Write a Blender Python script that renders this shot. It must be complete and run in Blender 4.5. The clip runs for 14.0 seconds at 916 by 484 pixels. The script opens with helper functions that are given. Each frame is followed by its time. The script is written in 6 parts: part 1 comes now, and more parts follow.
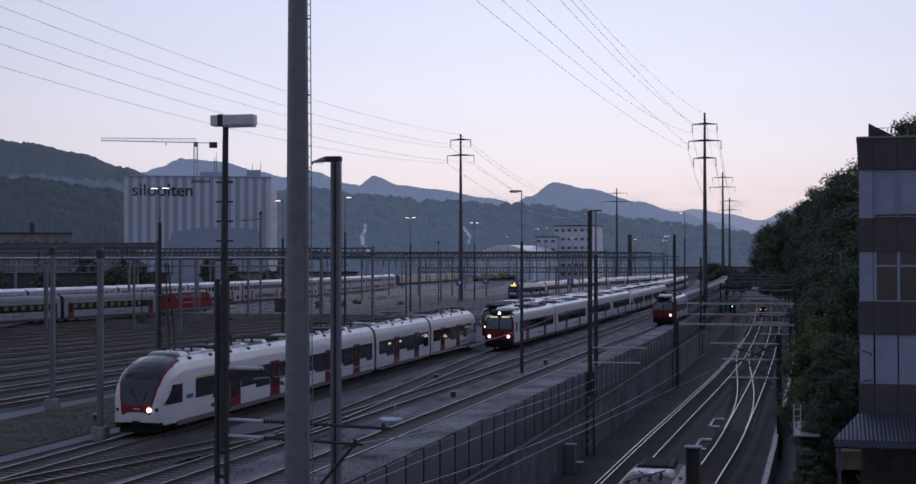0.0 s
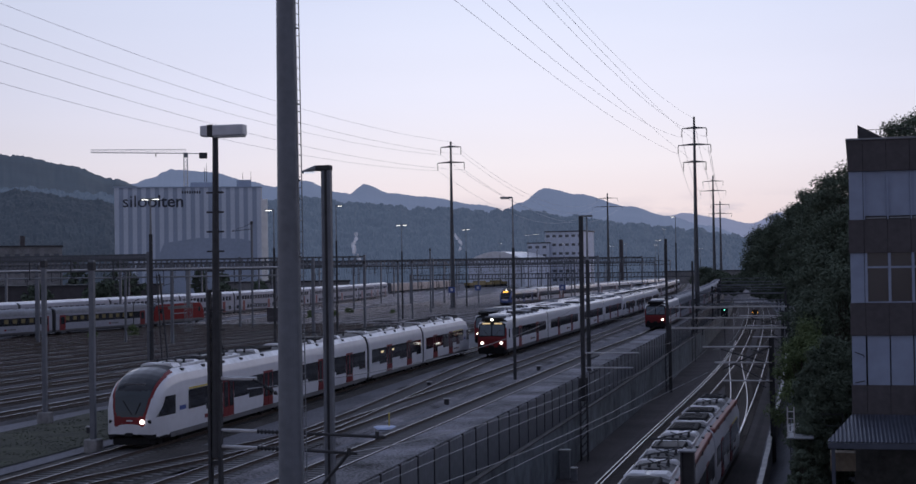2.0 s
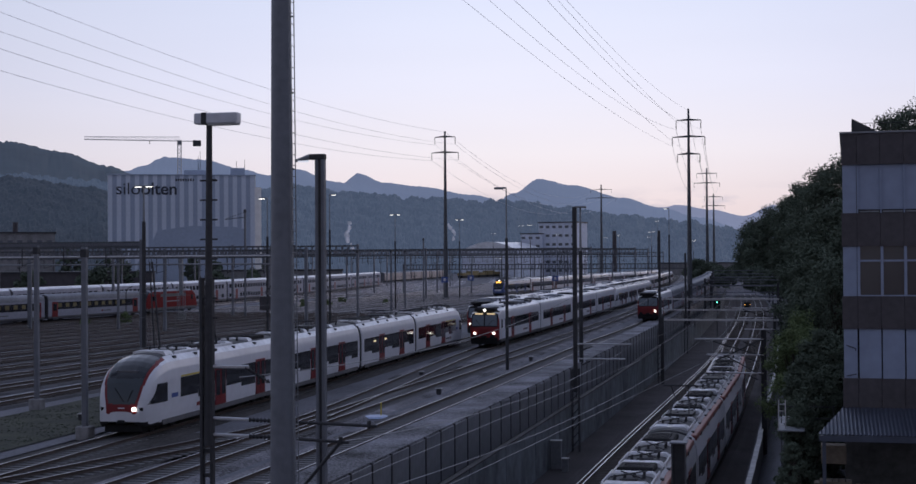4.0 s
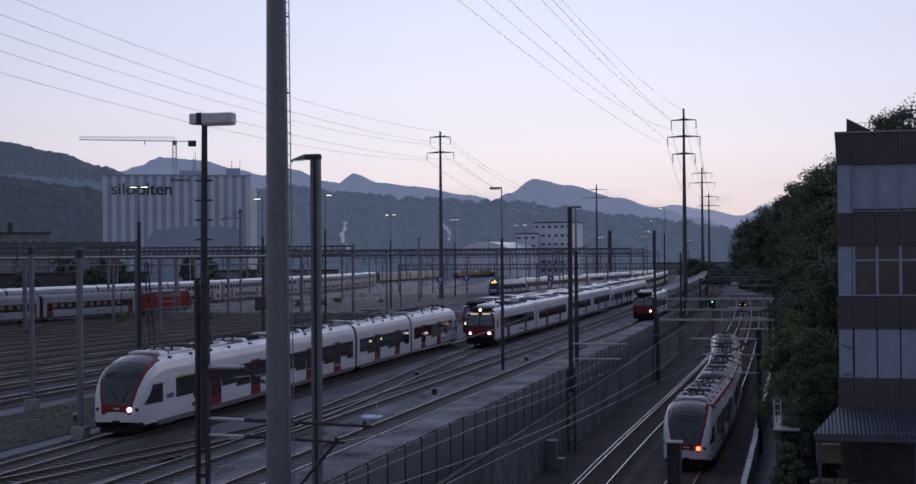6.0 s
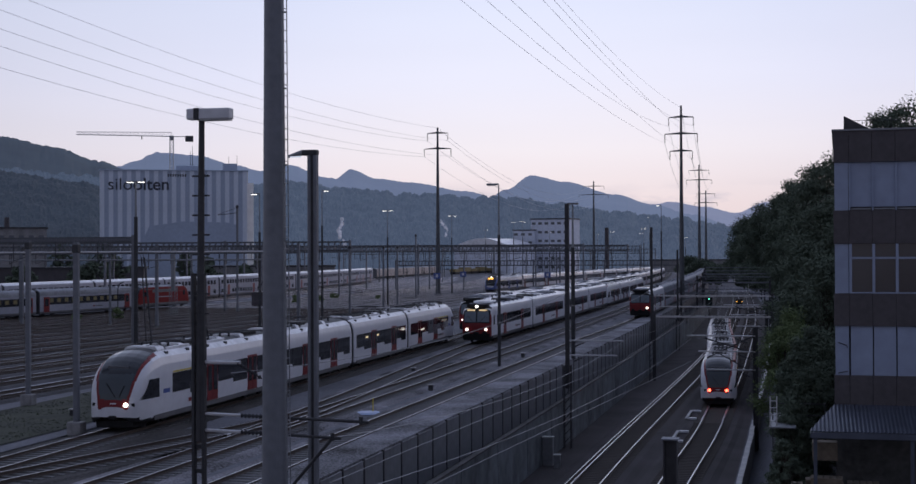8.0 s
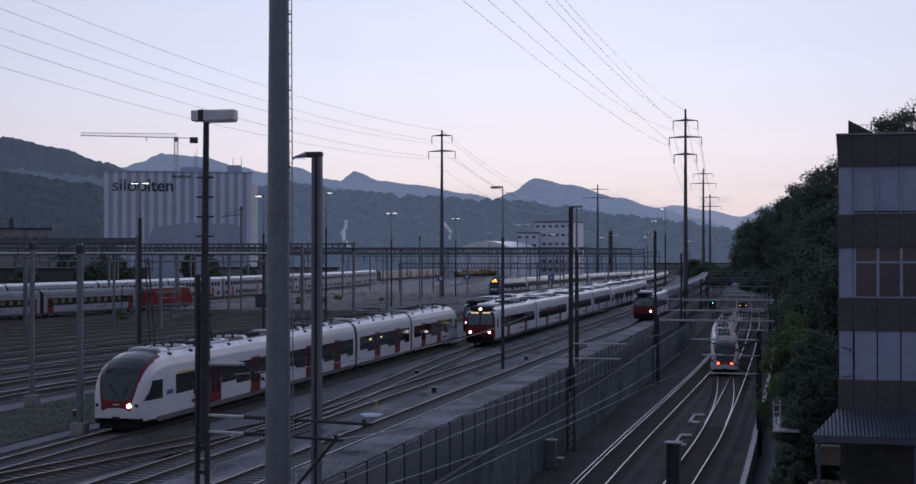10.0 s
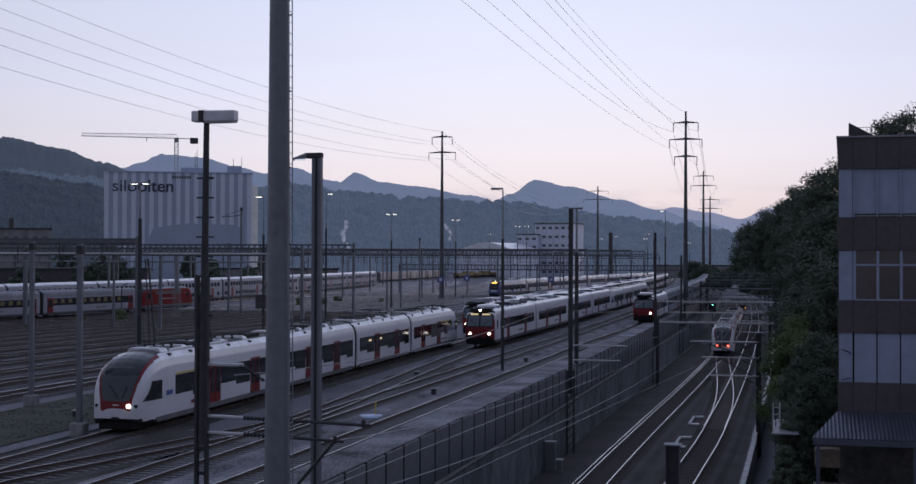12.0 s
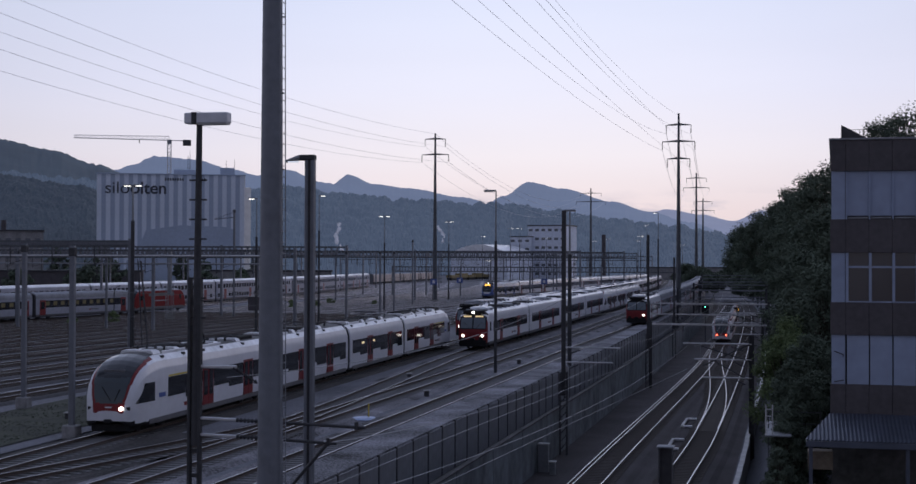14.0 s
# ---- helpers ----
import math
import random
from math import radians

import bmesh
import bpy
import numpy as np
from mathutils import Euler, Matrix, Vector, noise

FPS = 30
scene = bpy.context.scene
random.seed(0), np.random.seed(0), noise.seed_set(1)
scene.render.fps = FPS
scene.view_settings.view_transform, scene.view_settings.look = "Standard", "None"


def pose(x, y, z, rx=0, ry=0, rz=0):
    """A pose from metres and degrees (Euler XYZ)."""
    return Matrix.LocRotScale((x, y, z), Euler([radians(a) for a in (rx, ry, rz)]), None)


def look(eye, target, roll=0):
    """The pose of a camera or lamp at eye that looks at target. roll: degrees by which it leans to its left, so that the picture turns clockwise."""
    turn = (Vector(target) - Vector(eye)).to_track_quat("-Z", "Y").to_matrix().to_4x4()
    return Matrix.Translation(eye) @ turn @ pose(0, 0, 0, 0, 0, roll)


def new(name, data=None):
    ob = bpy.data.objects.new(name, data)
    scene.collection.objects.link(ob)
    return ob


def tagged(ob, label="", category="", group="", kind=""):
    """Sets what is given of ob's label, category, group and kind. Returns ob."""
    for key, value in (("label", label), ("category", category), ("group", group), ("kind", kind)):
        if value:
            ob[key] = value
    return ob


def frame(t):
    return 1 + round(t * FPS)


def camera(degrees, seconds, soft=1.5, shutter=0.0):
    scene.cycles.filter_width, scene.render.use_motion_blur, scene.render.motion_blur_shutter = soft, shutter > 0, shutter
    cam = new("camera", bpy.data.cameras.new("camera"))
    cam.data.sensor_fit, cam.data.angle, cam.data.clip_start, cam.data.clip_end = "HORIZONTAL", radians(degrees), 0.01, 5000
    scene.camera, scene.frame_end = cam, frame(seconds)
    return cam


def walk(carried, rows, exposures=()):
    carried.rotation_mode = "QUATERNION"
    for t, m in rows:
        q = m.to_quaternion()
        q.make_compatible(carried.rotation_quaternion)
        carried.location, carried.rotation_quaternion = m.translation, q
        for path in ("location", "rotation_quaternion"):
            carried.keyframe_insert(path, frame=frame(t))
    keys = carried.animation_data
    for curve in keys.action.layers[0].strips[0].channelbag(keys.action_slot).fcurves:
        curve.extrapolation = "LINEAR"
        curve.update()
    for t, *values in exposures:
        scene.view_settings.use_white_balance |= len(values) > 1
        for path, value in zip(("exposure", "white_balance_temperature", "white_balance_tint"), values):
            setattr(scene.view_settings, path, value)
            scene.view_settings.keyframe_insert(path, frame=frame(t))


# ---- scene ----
cam = camera(36.0, 14.0, soft=1.5)
EYE = (0.0, 0.0, 8.4)
# seconds, yaw to the west of the tracks, tilt, lean (degrees); the eye stays in one place
PATH = [
    (0, 14.386, 0.812, -0.045),
    (0.5, 14.241, 0.816, -0.342),
    (1, 13.901, 0.992, -0.520),
    (1.5, 13.933, 1.166, -0.714),
    (2, 14.034, 1.100, -0.840),
    (2.5, 14.101, 0.805, -0.682),
    (3, 13.979, 0.744, -0.536),
    (5.5, 13.602, 0.647, -0.382),
    (6, 13.583, 0.692, -0.417),
    (6.5, 13.524, 0.657, -0.361),
    (7, 13.546, 0.582, -0.335),
    (7.5, 13.446, 0.555, -0.318),
    (8, 13.460, 0.539, -0.220),
    (10.5, 13.629, 0.717, 0.055),
    (11, 13.668, 0.777, 0.058),
    (11.5, 13.692, 0.739, 0.135),
    (12, 13.617, 0.699, 0.201),
    (12.5, 13.513, 0.671, 0.245),
    (13, 13.478, 0.707, 0.241),
    (13.5, 13.445, 0.764, 0.166),
    (14, 13.336, 0.784, 0.200),
]


def aim(yaw, tilt, lean):
    a, b = radians(yaw), radians(tilt)
    way = Vector((-math.sin(a) * math.cos(b), math.cos(a) * math.cos(b), math.sin(b)))
    return look(EYE, Vector(EYE) + way * 100, lean)


walk(cam, [(t, aim(a, b, c)) for t, a, b, c in PATH])

# ---- dusk sky and the last low sun behind the western hills ----
world = bpy.data.worlds.new("dusk")
scene.world = world
world.use_nodes = True
wt = world.node_tree
bg = wt.nodes["Background"]
sky = wt.nodes.new("ShaderNodeTexSky")
sky.sky_type, sky.sun_disc = "NISHITA", False
sky.sun_elevation, sky.sun_rotation = radians(1.5), radians(30)
sky.air_density, sky.dust_density = 1.0, 2.0
geo = wt.nodes.new("ShaderNodeTexCoord")
sep = wt.nodes.new("ShaderNodeSeparateXYZ")
wt.links.new(geo.outputs["Generated"], sep.inputs[0])
# colour by height above the horizon
ramp = wt.nodes.new("ShaderNodeValToRGB")
cr = ramp.color_ramp
cr.elements[0].position, cr.elements[0].color = 0.0, (0.68, 0.56, 0.585, 1)
cr.elements[1].position, cr.elements[1].color = 1.0, (0.38, 0.45, 0.68, 1)
for p, c in ((0.035, (0.765, 0.66, 0.695, 1)), (0.075, (0.795, 0.755, 0.835, 1)), (0.12, (0.755, 0.765, 0.92, 1)), (0.18, (0.70, 0.745, 0.935, 1)), (0.32, (0.606, 0.685, 0.951, 1)), (0.6, (0.47, 0.54, 0.79, 1))):
    e = cr.elements.new(p)
    e.color = c
wt.links.new(sep.outputs["Z"], ramp.inputs[0])
# brightest where the sun went down, darker behind the viewer
toward = wt.nodes.new("ShaderNodeVectorMath")
toward.operation, toward.inputs[1].default_value = "DOT_PRODUCT", (-0.18, 0.984, 0.0)
wt.links.new(geo.outputs["Generated"], toward.inputs[0])
half = wt.nodes.new("ShaderNodeMath")
half.operation, half.inputs[1].default_value, half.inputs[2].default_value = "MULTIPLY_ADD", 0.5, 0.5
wt.links.new(toward.outputs["Value"], half.inputs[0])
span = wt.nodes.new("ShaderNodeValToRGB")
sr = span.color_ramp
sr.elements[0].position, sr.elements[0].color = 0.0, (0.33, 0.33, 0.35, 1)
sr.elements[1].position, sr.elements[1].color = 1.0, (1.15, 1.135, 1.10, 1)
for p, v in ((0.25, 0.46), (0.5, 0.66), (0.75, 0.84), (0.90, 0.88), (0.955, 0.86), (0.985, 1.01)):
    e = sr.elements.new(p)
    e.color = (v, v, v * 1.01, 1)
wt.links.new(half.outputs[0], span.inputs[0])
dim = wt.nodes.new("ShaderNodeMixRGB")
dim.blend_type, dim.inputs[0].default_value = "MULTIPLY", 1.0
wt.links.new(ramp.outputs[0], dim.inputs[1])
wt.links.new(span.outputs[0], dim.inputs[2])
both = wt.nodes.new("ShaderNodeMixRGB")
both.blend_type, both.inputs[0].default_value = "ADD", 0.006
wt.links.new(dim.outputs[0], both.inputs[1])
wt.links.new(sky.outputs[0], both.inputs[2])
# thin streaks of evening cloud
cl = wt.nodes.new("ShaderNodeMapping")
cl.inputs["Scale"].default_value = (2.2, 2.2, 16.0)
wt.links.new(geo.outputs["Generated"], cl.inputs["Vector"])
cn = wt.nodes.new("ShaderNodeTexNoise")
cn.inputs["Scale"].default_value, cn.inputs["Detail"].default_value = 1.6, 5
wt.links.new(cl.outputs[0], cn.inputs["Vector"])
cm = wt.nodes.new("ShaderNodeMapRange")
cm.inputs["From Min"].default_value, cm.inputs["From Max"].default_value = 0.35, 0.7
cm.inputs["To Min"].default_value, cm.inputs["To Max"].default_value = 1.012, 0.988
wt.links.new(cn.outputs[0], cm.inputs["Value"])
veil = wt.nodes.new("ShaderNodeMixRGB")
veil.blend_type, veil.inputs[0].default_value = "MULTIPLY", 1.0
wt.links.new(both.outputs[0], veil.inputs[1])
wt.links.new(cm.outputs[0], veil.inputs[2])
# a low bank of broken cloud over the far hills
bank = wt.nodes.new("ShaderNodeMapping")
bank.inputs["Scale"].default_value = (9.0, 9.0, 34.0)
wt.links.new(geo.outputs["Generated"], bank.inputs["Vector"])
bn = wt.nodes.new("ShaderNodeTexNoise")
bn.inputs["Scale"].default_value, bn.inputs["Detail"].default_value = 2.2, 6
wt.links.new(bank.outputs[0], bn.inputs["Vector"])
br = wt.nodes.new("ShaderNodeMapRange")
br.inputs["From Min"].default_value, br.inputs["From Max"].default_value = 0.42, 0.58
wt.links.new(bn.outputs[0], br.inputs["Value"])
low = wt.nodes.new("ShaderNodeMapRange")
low.interpolation_type = "SMOOTHSTEP"
low.inputs["From Min"].default_value, low.inputs["From Max"].default_value = 0.055, 0.030
low.inputs["To Max"].default_value = 0.8
wt.links.new(sep.outputs["Z"], low.inputs["Value"])
thick = wt.nodes.new("ShaderNodeMath")
thick.operation = "MULTIPLY"
wt.links.new(br.outputs[0], thick.inputs[0])
wt.links.new(low.outputs[0], thick.inputs[1])
cloud = wt.nodes.new("ShaderNodeMixRGB")
cloud.inputs[2].default_value = (0.47, 0.45, 0.56, 1)
wt.links.new(thick.outputs[0], cloud.inputs[0])
wt.links.new(veil.outputs[0], cloud.inputs[1])
wt.links.new(cloud.outputs[0], bg.inputs[0])
bg.inputs[1].default_value = 1.0

sun = new("sun", bpy.data.lights.new("sun", "SUN"))
sun.data.energy, sun.data.angle, sun.data.color = 0.25, radians(20), (1.0, 0.82, 0.75)
sun.matrix_world = look((0, 0, 50), (-15, -26, 46))


# ---- materials ----
def mat(name, color, rough=0.7, metal=0.0, grain=8.0, amount=0.12, bump=0.0, big=0.6, glow=None, power=0.0, island=0.0, trans=0.0):
    m = bpy.data.materials.new(name)
    m.use_nodes = True
    nt = m.node_tree
    b = nt.nodes["Principled BSDF"]
    b.inputs["Roughness"].default_value, b.inputs["Metallic"].default_value = rough, metal
    tc = nt.nodes.new("ShaderNodeTexCoord")
    n1 = nt.nodes.new("ShaderNodeTexNoise")
    n1.inputs["Scale"].default_value, n1.inputs["Detail"].default_value = grain, 6
    n2 = nt.nodes.new("ShaderNodeTexNoise")
    n2.inputs["Scale"].default_value, n2.inputs["Detail"].default_value = big, 4
    nt.links.new(tc.outputs["Object"], n1.inputs["Vector"])
    nt.links.new(tc.outputs["Object"], n2.inputs["Vector"])
    add = nt.nodes.new("ShaderNodeMath")
    add.operation = "ADD"
    nt.links.new(n1.outputs[0], add.inputs[0])
    nt.links.new(n2.outputs[0], add.inputs[1])
    last = add.outputs[0]
    if island:
        g = nt.nodes.new("ShaderNodeNewGeometry")
        mul = nt.nodes.new("ShaderNodeMath")
        mul.operation, mul.inputs[1].default_value = "MULTIPLY_ADD", island
        nt.links.new(g.outputs["Random Per Island"], mul.inputs[0])
        nt.links.new(last, mul.inputs[2])
        last = mul.outputs[0]
    r = nt.nodes.new("ShaderNodeMapRange")
    r.inputs["From Min"].default_value, r.inputs["From Max"].default_value = 0.6, 1.4 + island
    r.inputs["To Min"].default_value, r.inputs["To Max"].default_value = 1 - amount * 2, 1 + amount * 2
    nt.links.new(last, r.inputs["Value"])
    mix = nt.nodes.new("ShaderNodeMixRGB")
    mix.blend_type, mix.inputs[0].default_value = "MULTIPLY", 1.0
    mix.inputs[1].default_value = (*color, 1)
    nt.links.new(r.outputs[0], mix.inputs[2])
    nt.links.new(mix.outputs[0], b.inputs["Base Color"])
    if bump:
        bp = nt.nodes.new("ShaderNodeBump")
        bp.inputs["Strength"].default_value, bp.inputs["Distance"].default_value = bump, 0.03
        nt.links.new(n1.outputs[0], bp.inputs["Height"])
        nt.links.new(bp.outputs[0], b.inputs["Normal"])
    if glow:
        b.inputs["Emission Color"].default_value = (*glow, 1)
        b.inputs["Emission Strength"].default_value = power
    if trans:
        b.inputs["Transmission Weight"].default_value = trans
    return m


M = {
    "ground": mat("earth and gravel", (0.115, 0.117, 0.136), 0.95, grain=5, amount=0.28, bump=0.6, big=0.09),
    "grass": mat("rough grass", (0.024, 0.029, 0.015), 0.95, grain=5, amount=0.45, bump=0.6, big=0.5),
    "gravel": mat("shoulder gravel", (0.15, 0.148, 0.165), 0.95, grain=9, amount=0.75, bump=1.0, big=0.25),
    # dirty brown ballast, taken darker still for the lens vignette
    "ballast_dark": mat("dirty ballast darkened by vignette", (0.040, 0.036, 0.036), 0.95, grain=9, amount=0.6, bump=1.0, big=0.25),
    "ballast": mat("ballast", (0.128, 0.123, 0.136), 0.95, grain=9, amount=0.75, bump=1.0, big=0.25),
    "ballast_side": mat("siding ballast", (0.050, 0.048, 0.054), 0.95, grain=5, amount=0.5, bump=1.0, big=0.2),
    "loco_red": mat("deep red locomotive paint", (0.19, 0.026, 0.026), 0.75, grain=2, amount=0.08),
    # brown ballast darkened in colour for the shade of the trench
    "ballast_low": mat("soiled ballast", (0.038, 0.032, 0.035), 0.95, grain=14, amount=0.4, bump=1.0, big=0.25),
    "sleeper": mat("concrete sleeper", (0.125, 0.122, 0.125), 0.9, grain=7, amount=0.2),
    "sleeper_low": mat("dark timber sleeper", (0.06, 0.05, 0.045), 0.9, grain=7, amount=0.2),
    # far siding sleepers, with distance haze put into the colour
    "sleeper_side": mat("timber sleeper paled by haze", (0.13, 0.127, 0.14), 0.9, grain=7, amount=0.2),
    "rail_worn": mat("worn rail head", (0.80, 0.80, 0.84), 0.5, 0.9, grain=6, amount=0.05),
    "rail_dull": mat("dull rail head", (0.36, 0.36, 0.39), 0.36, 0.95, grain=6, amount=0.05),
    # far rail flanks and ballast are lightened to paint in the haze
    "rail_grey": mat("rail flank paled by haze", (0.15, 0.145, 0.16), 0.7, 0.2, grain=6, amount=0.2),
    "ballast_hazed": mat("siding ballast paled by haze", (0.21, 0.208, 0.24), 0.95, grain=5, amount=0.5, bump=1.0, big=0.2),
    "rail_side": mat("rusty rail", (0.055, 0.04, 0.035), 0.8, grain=6, amount=0.2),
    "rail_top": mat("polished rail", (0.52, 0.52, 0.55), 0.32, 0.95, grain=6, amount=0.05),
    "concrete": mat("stained concrete", (0.22, 0.215, 0.22), 0.9, grain=3, amount=0.25, bump=0.3, big=0.35),
    "concrete_light": mat("pale concrete", (0.46, 0.455, 0.45), 0.9, grain=4, amount=0.18, big=0.5),
    "galv": mat("galvanised steel", (0.22, 0.23, 0.25), 0.55, 0.5, grain=5, amount=0.12),
    "dark_steel": mat("dark painted steel", (0.06, 0.06, 0.065), 0.6, 0.2, grain=5, amount=0.15),
    "pylon": mat("weathered pylon steel", (0.09, 0.095, 0.105), 0.65, 0.3, grain=3, amount=0.15),
    "wire_yard": mat("dark contact wire", (0.07, 0.07, 0.075), 0.6, 0.3, grain=1, amount=0.05),
    "wire": mat("copper wire", (0.22, 0.22, 0.24), 0.45, 0.6, grain=1, amount=0.05),
    "line": mat("aluminium cable", (0.42, 0.42, 0.46), 0.5, 0.3, grain=1, amount=0.05),
    "white": mat("white train paint", (0.60, 0.60, 0.645), 0.35, grain=2, amount=0.05, big=0.4),
    # coach white taken down in the colour, partly for the lens vignette
    "white_dull": mat("dimmed white coach paint", (0.26, 0.27, 0.325), 0.6, grain=2, amount=0.1, big=0.4),
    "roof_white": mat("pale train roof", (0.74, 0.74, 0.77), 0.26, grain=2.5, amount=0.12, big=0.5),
    "roof_grey": mat("grey train roof", (0.19, 0.20, 0.23), 0.6, grain=2.5, amount=0.15, big=0.5),
    "red": mat("red train paint", (0.17, 0.020, 0.024), 0.4, grain=2, amount=0.08),
    "skirt": mat("grey skirt paint", (0.10, 0.10, 0.11), 0.6, grain=3, amount=0.15),
    "black": mat("black underframe", (0.02, 0.02, 0.022), 0.7, grain=4, amount=0.2),
    # clear glass far off; the haze before it is put into the colour
    "glass_far": mat("window glass paled by haze", (0.10, 0.11, 0.13), 0.3, grain=1, amount=0.05),
    "glass_front": mat("windscreen glass", (0.042, 0.052, 0.062), 0.10, grain=1, amount=0.05),
    # the sky's reflection in the panes is painted into this base colour
    "glass_pale": mat("windscreen glass paled by sky reflection", (0.12, 0.145, 0.175), 0.15, grain=1, amount=0.05),
    "glass": mat("dark window glass", (0.018, 0.02, 0.026), 0.08, grain=1, amount=0.05),
    "glass_lit": mat("lit window glass", (0.04, 0.04, 0.03), 0.2, glow=(1.0, 0.84, 0.5), power=0.024),
    "blue": mat("blue train paint", (0.05, 0.09, 0.28), 0.4, grain=2, amount=0.08),
    "lamp_white": mat("headlight", (0.9, 0.9, 0.85), 0.3, glow=(1.0, 0.96, 0.86), power=4),
    "lamp_red": mat("tail light", (0.8, 0.05, 0.03), 0.3, glow=(1.0, 0.10, 0.05), power=7),
    "lamp_warm": mat("warm lamp", (0.9, 0.7, 0.4), 0.3, glow=(1.0, 0.74, 0.40), power=0.55),
    "lamp_cool": mat("cool street light", (0.9, 0.9, 0.9), 0.3, glow=(1.0, 0.97, 0.9), power=2.5),
    "lamp_green": mat("green signal", (0.1, 0.8, 0.5), 0.3, glow=(0.15, 1.0, 0.65), power=5),
    "lamp_orange": mat("orange display", (0.9, 0.5, 0.1), 0.3, glow=(1.0, 0.45, 0.06), power=2.2),
    # both silo tones are lifted and blued to carry the distance haze
    "silo": mat("pale silo cladding blued by haze", (0.62, 0.67, 0.76), 0.8, grain=0.8, amount=0.06, big=0.05),
    "silo_dark": mat("darker silo cladding blued by haze", (0.37, 0.43, 0.54), 0.8, grain=0.8, amount=0.06, big=0.05),
    # pale side of the silo, brightened in colour for the sunset glow
    "silo_side_lit": mat("pale silo side with sunset glow", (0.80, 0.79, 0.78), 0.85, grain=0.6, amount=0.08, big=0.05),
    "letter": mat("dark lettering", (0.05, 0.055, 0.075), 0.7),
    "panel": mat("pale blue facade panel", (0.255, 0.30, 0.41), 0.55, grain=2, amount=0.06, big=0.5),
    "brown": mat("brown fibre cement", (0.074, 0.066, 0.072), 0.8, grain=4, amount=0.15, big=0.6),
    "bark": mat("bark", (0.06, 0.05, 0.04), 0.95, grain=6, amount=0.25),
    "leaf": mat("foliage", (0.095, 0.118, 0.088), 0.85, grain=3, amount=0.22, island=0.35),
    "leaf_light": mat("lighter foliage", (0.135, 0.175, 0.085), 0.85, grain=3, amount=0.3, island=0.6),
    "forest": mat("wooded hillside", (0.035, 0.05, 0.045), 0.95, grain=0.12, amount=0.35, big=0.02),
    "wood": mat("pallet wood", (0.15, 0.12, 0.09), 0.85, grain=5, amount=0.2),
    "ochre": mat("faded ochre paint", (0.20, 0.155, 0.06), 0.7, grain=3, amount=0.2),
    "ochre_pale": mat("pale ochre wagon paint", (0.36, 0.31, 0.29), 0.8, grain=0.6, amount=0.35, big=0.15),
    "yellow": mat("yellow paint", (0.55, 0.42, 0.05), 0.6),
    # far white walls, with bluish haze mixed into the base colour
    "building": mat("plaster blued by haze", (0.62, 0.66, 0.76), 0.85, grain=2, amount=0.1),
    "tin": mat("corrugated metal", (0.075, 0.085, 0.115), 0.5, 0.4, grain=2, amount=0.12),
    "rust_red": mat("dull red paint", (0.20, 0.05, 0.04), 0.5, grain=3, amount=0.12),
    "dry": mat("dry grass and earth", (0.15, 0.125, 0.085), 0.95, grain=6, amount=0.3, bump=0.5, big=0.3),
    "steam": mat("steam", (0.92, 0.92, 0.95), 1.0),
    "fence": mat("dull fence sheet", (0.155, 0.16, 0.182), 0.6, grain=2.5, amount=0.12, big=0.3),
    "wall_low": mat("sooty stained wall", (0.108, 0.122, 0.136), 0.85, grain=1.2, amount=0.3, bump=0.25, big=0.3),
    "dirt": mat("dark trackside dirt", (0.045, 0.042, 0.045), 0.95, grain=6, amount=0.4, bump=0.5, big=0.4),
    "mast": mat("grey mast paint", (0.15, 0.16, 0.185), 0.55, 0.25, grain=4, amount=0.10, big=0.7),
    "galv_light": mat("bright galvanised tube", (0.48, 0.48, 0.5), 0.4, 0.6, grain=5, amount=0.1),
    "panel_grey": mat("pale lamp housing", (0.60, 0.60, 0.64), 0.5, grain=3, amount=0.08),
    "concrete_dark": mat("sooty concrete", (0.07, 0.07, 0.07), 0.9, grain=4, amount=0.25),
    "lamp_dim": mat("dim lamp glass", (0.6, 0.6, 0.62), 0.3, glow=(0.8, 0.85, 1.0), power=0.7),
    "glass_clear": mat("office window glass", (0.03, 0.033, 0.042), 0.06, grain=1, amount=0.05, trans=0.06),
    "sheet": mat("pale blue plastic", (0.35, 0.42, 0.6), 0.5),
}


M["red"].node_tree.nodes["Principled BSDF"].inputs["Specular IOR Level"].default_value = 0.2
for k in ("black", "dark_steel"):
    M[k].node_tree.nodes["Principled BSDF"].inputs["Specular IOR Level"].default_value = 0.15
M["loco_red"].node_tree.nodes["Principled BSDF"].inputs["Specular IOR Level"].default_value = 0.08
for k in ("leaf", "leaf_light", "forest"):
    M[k].node_tree.nodes["Principled BSDF"].inputs["Specular IOR Level"].default_value = 0.1
# steam lets the light behind it through
nt = M["steam"].node_tree
soft, clear, blend = nt.nodes.new("ShaderNodeBsdfTranslucent"), nt.nodes.new("ShaderNodeBsdfTransparent"), nt.nodes.new("ShaderNodeMixShader")
soft.inputs[0].default_value = (0.95, 0.95, 0.98, 1)
blend.inputs[0].default_value = 0.28
nt.links.new(clear.outputs[0], blend.inputs[1])
nt.links.new(soft.outputs[0], blend.inputs[2])
nt.links.new(blend.outputs[0], nt.nodes["Material Output"].inputs["Surface"])


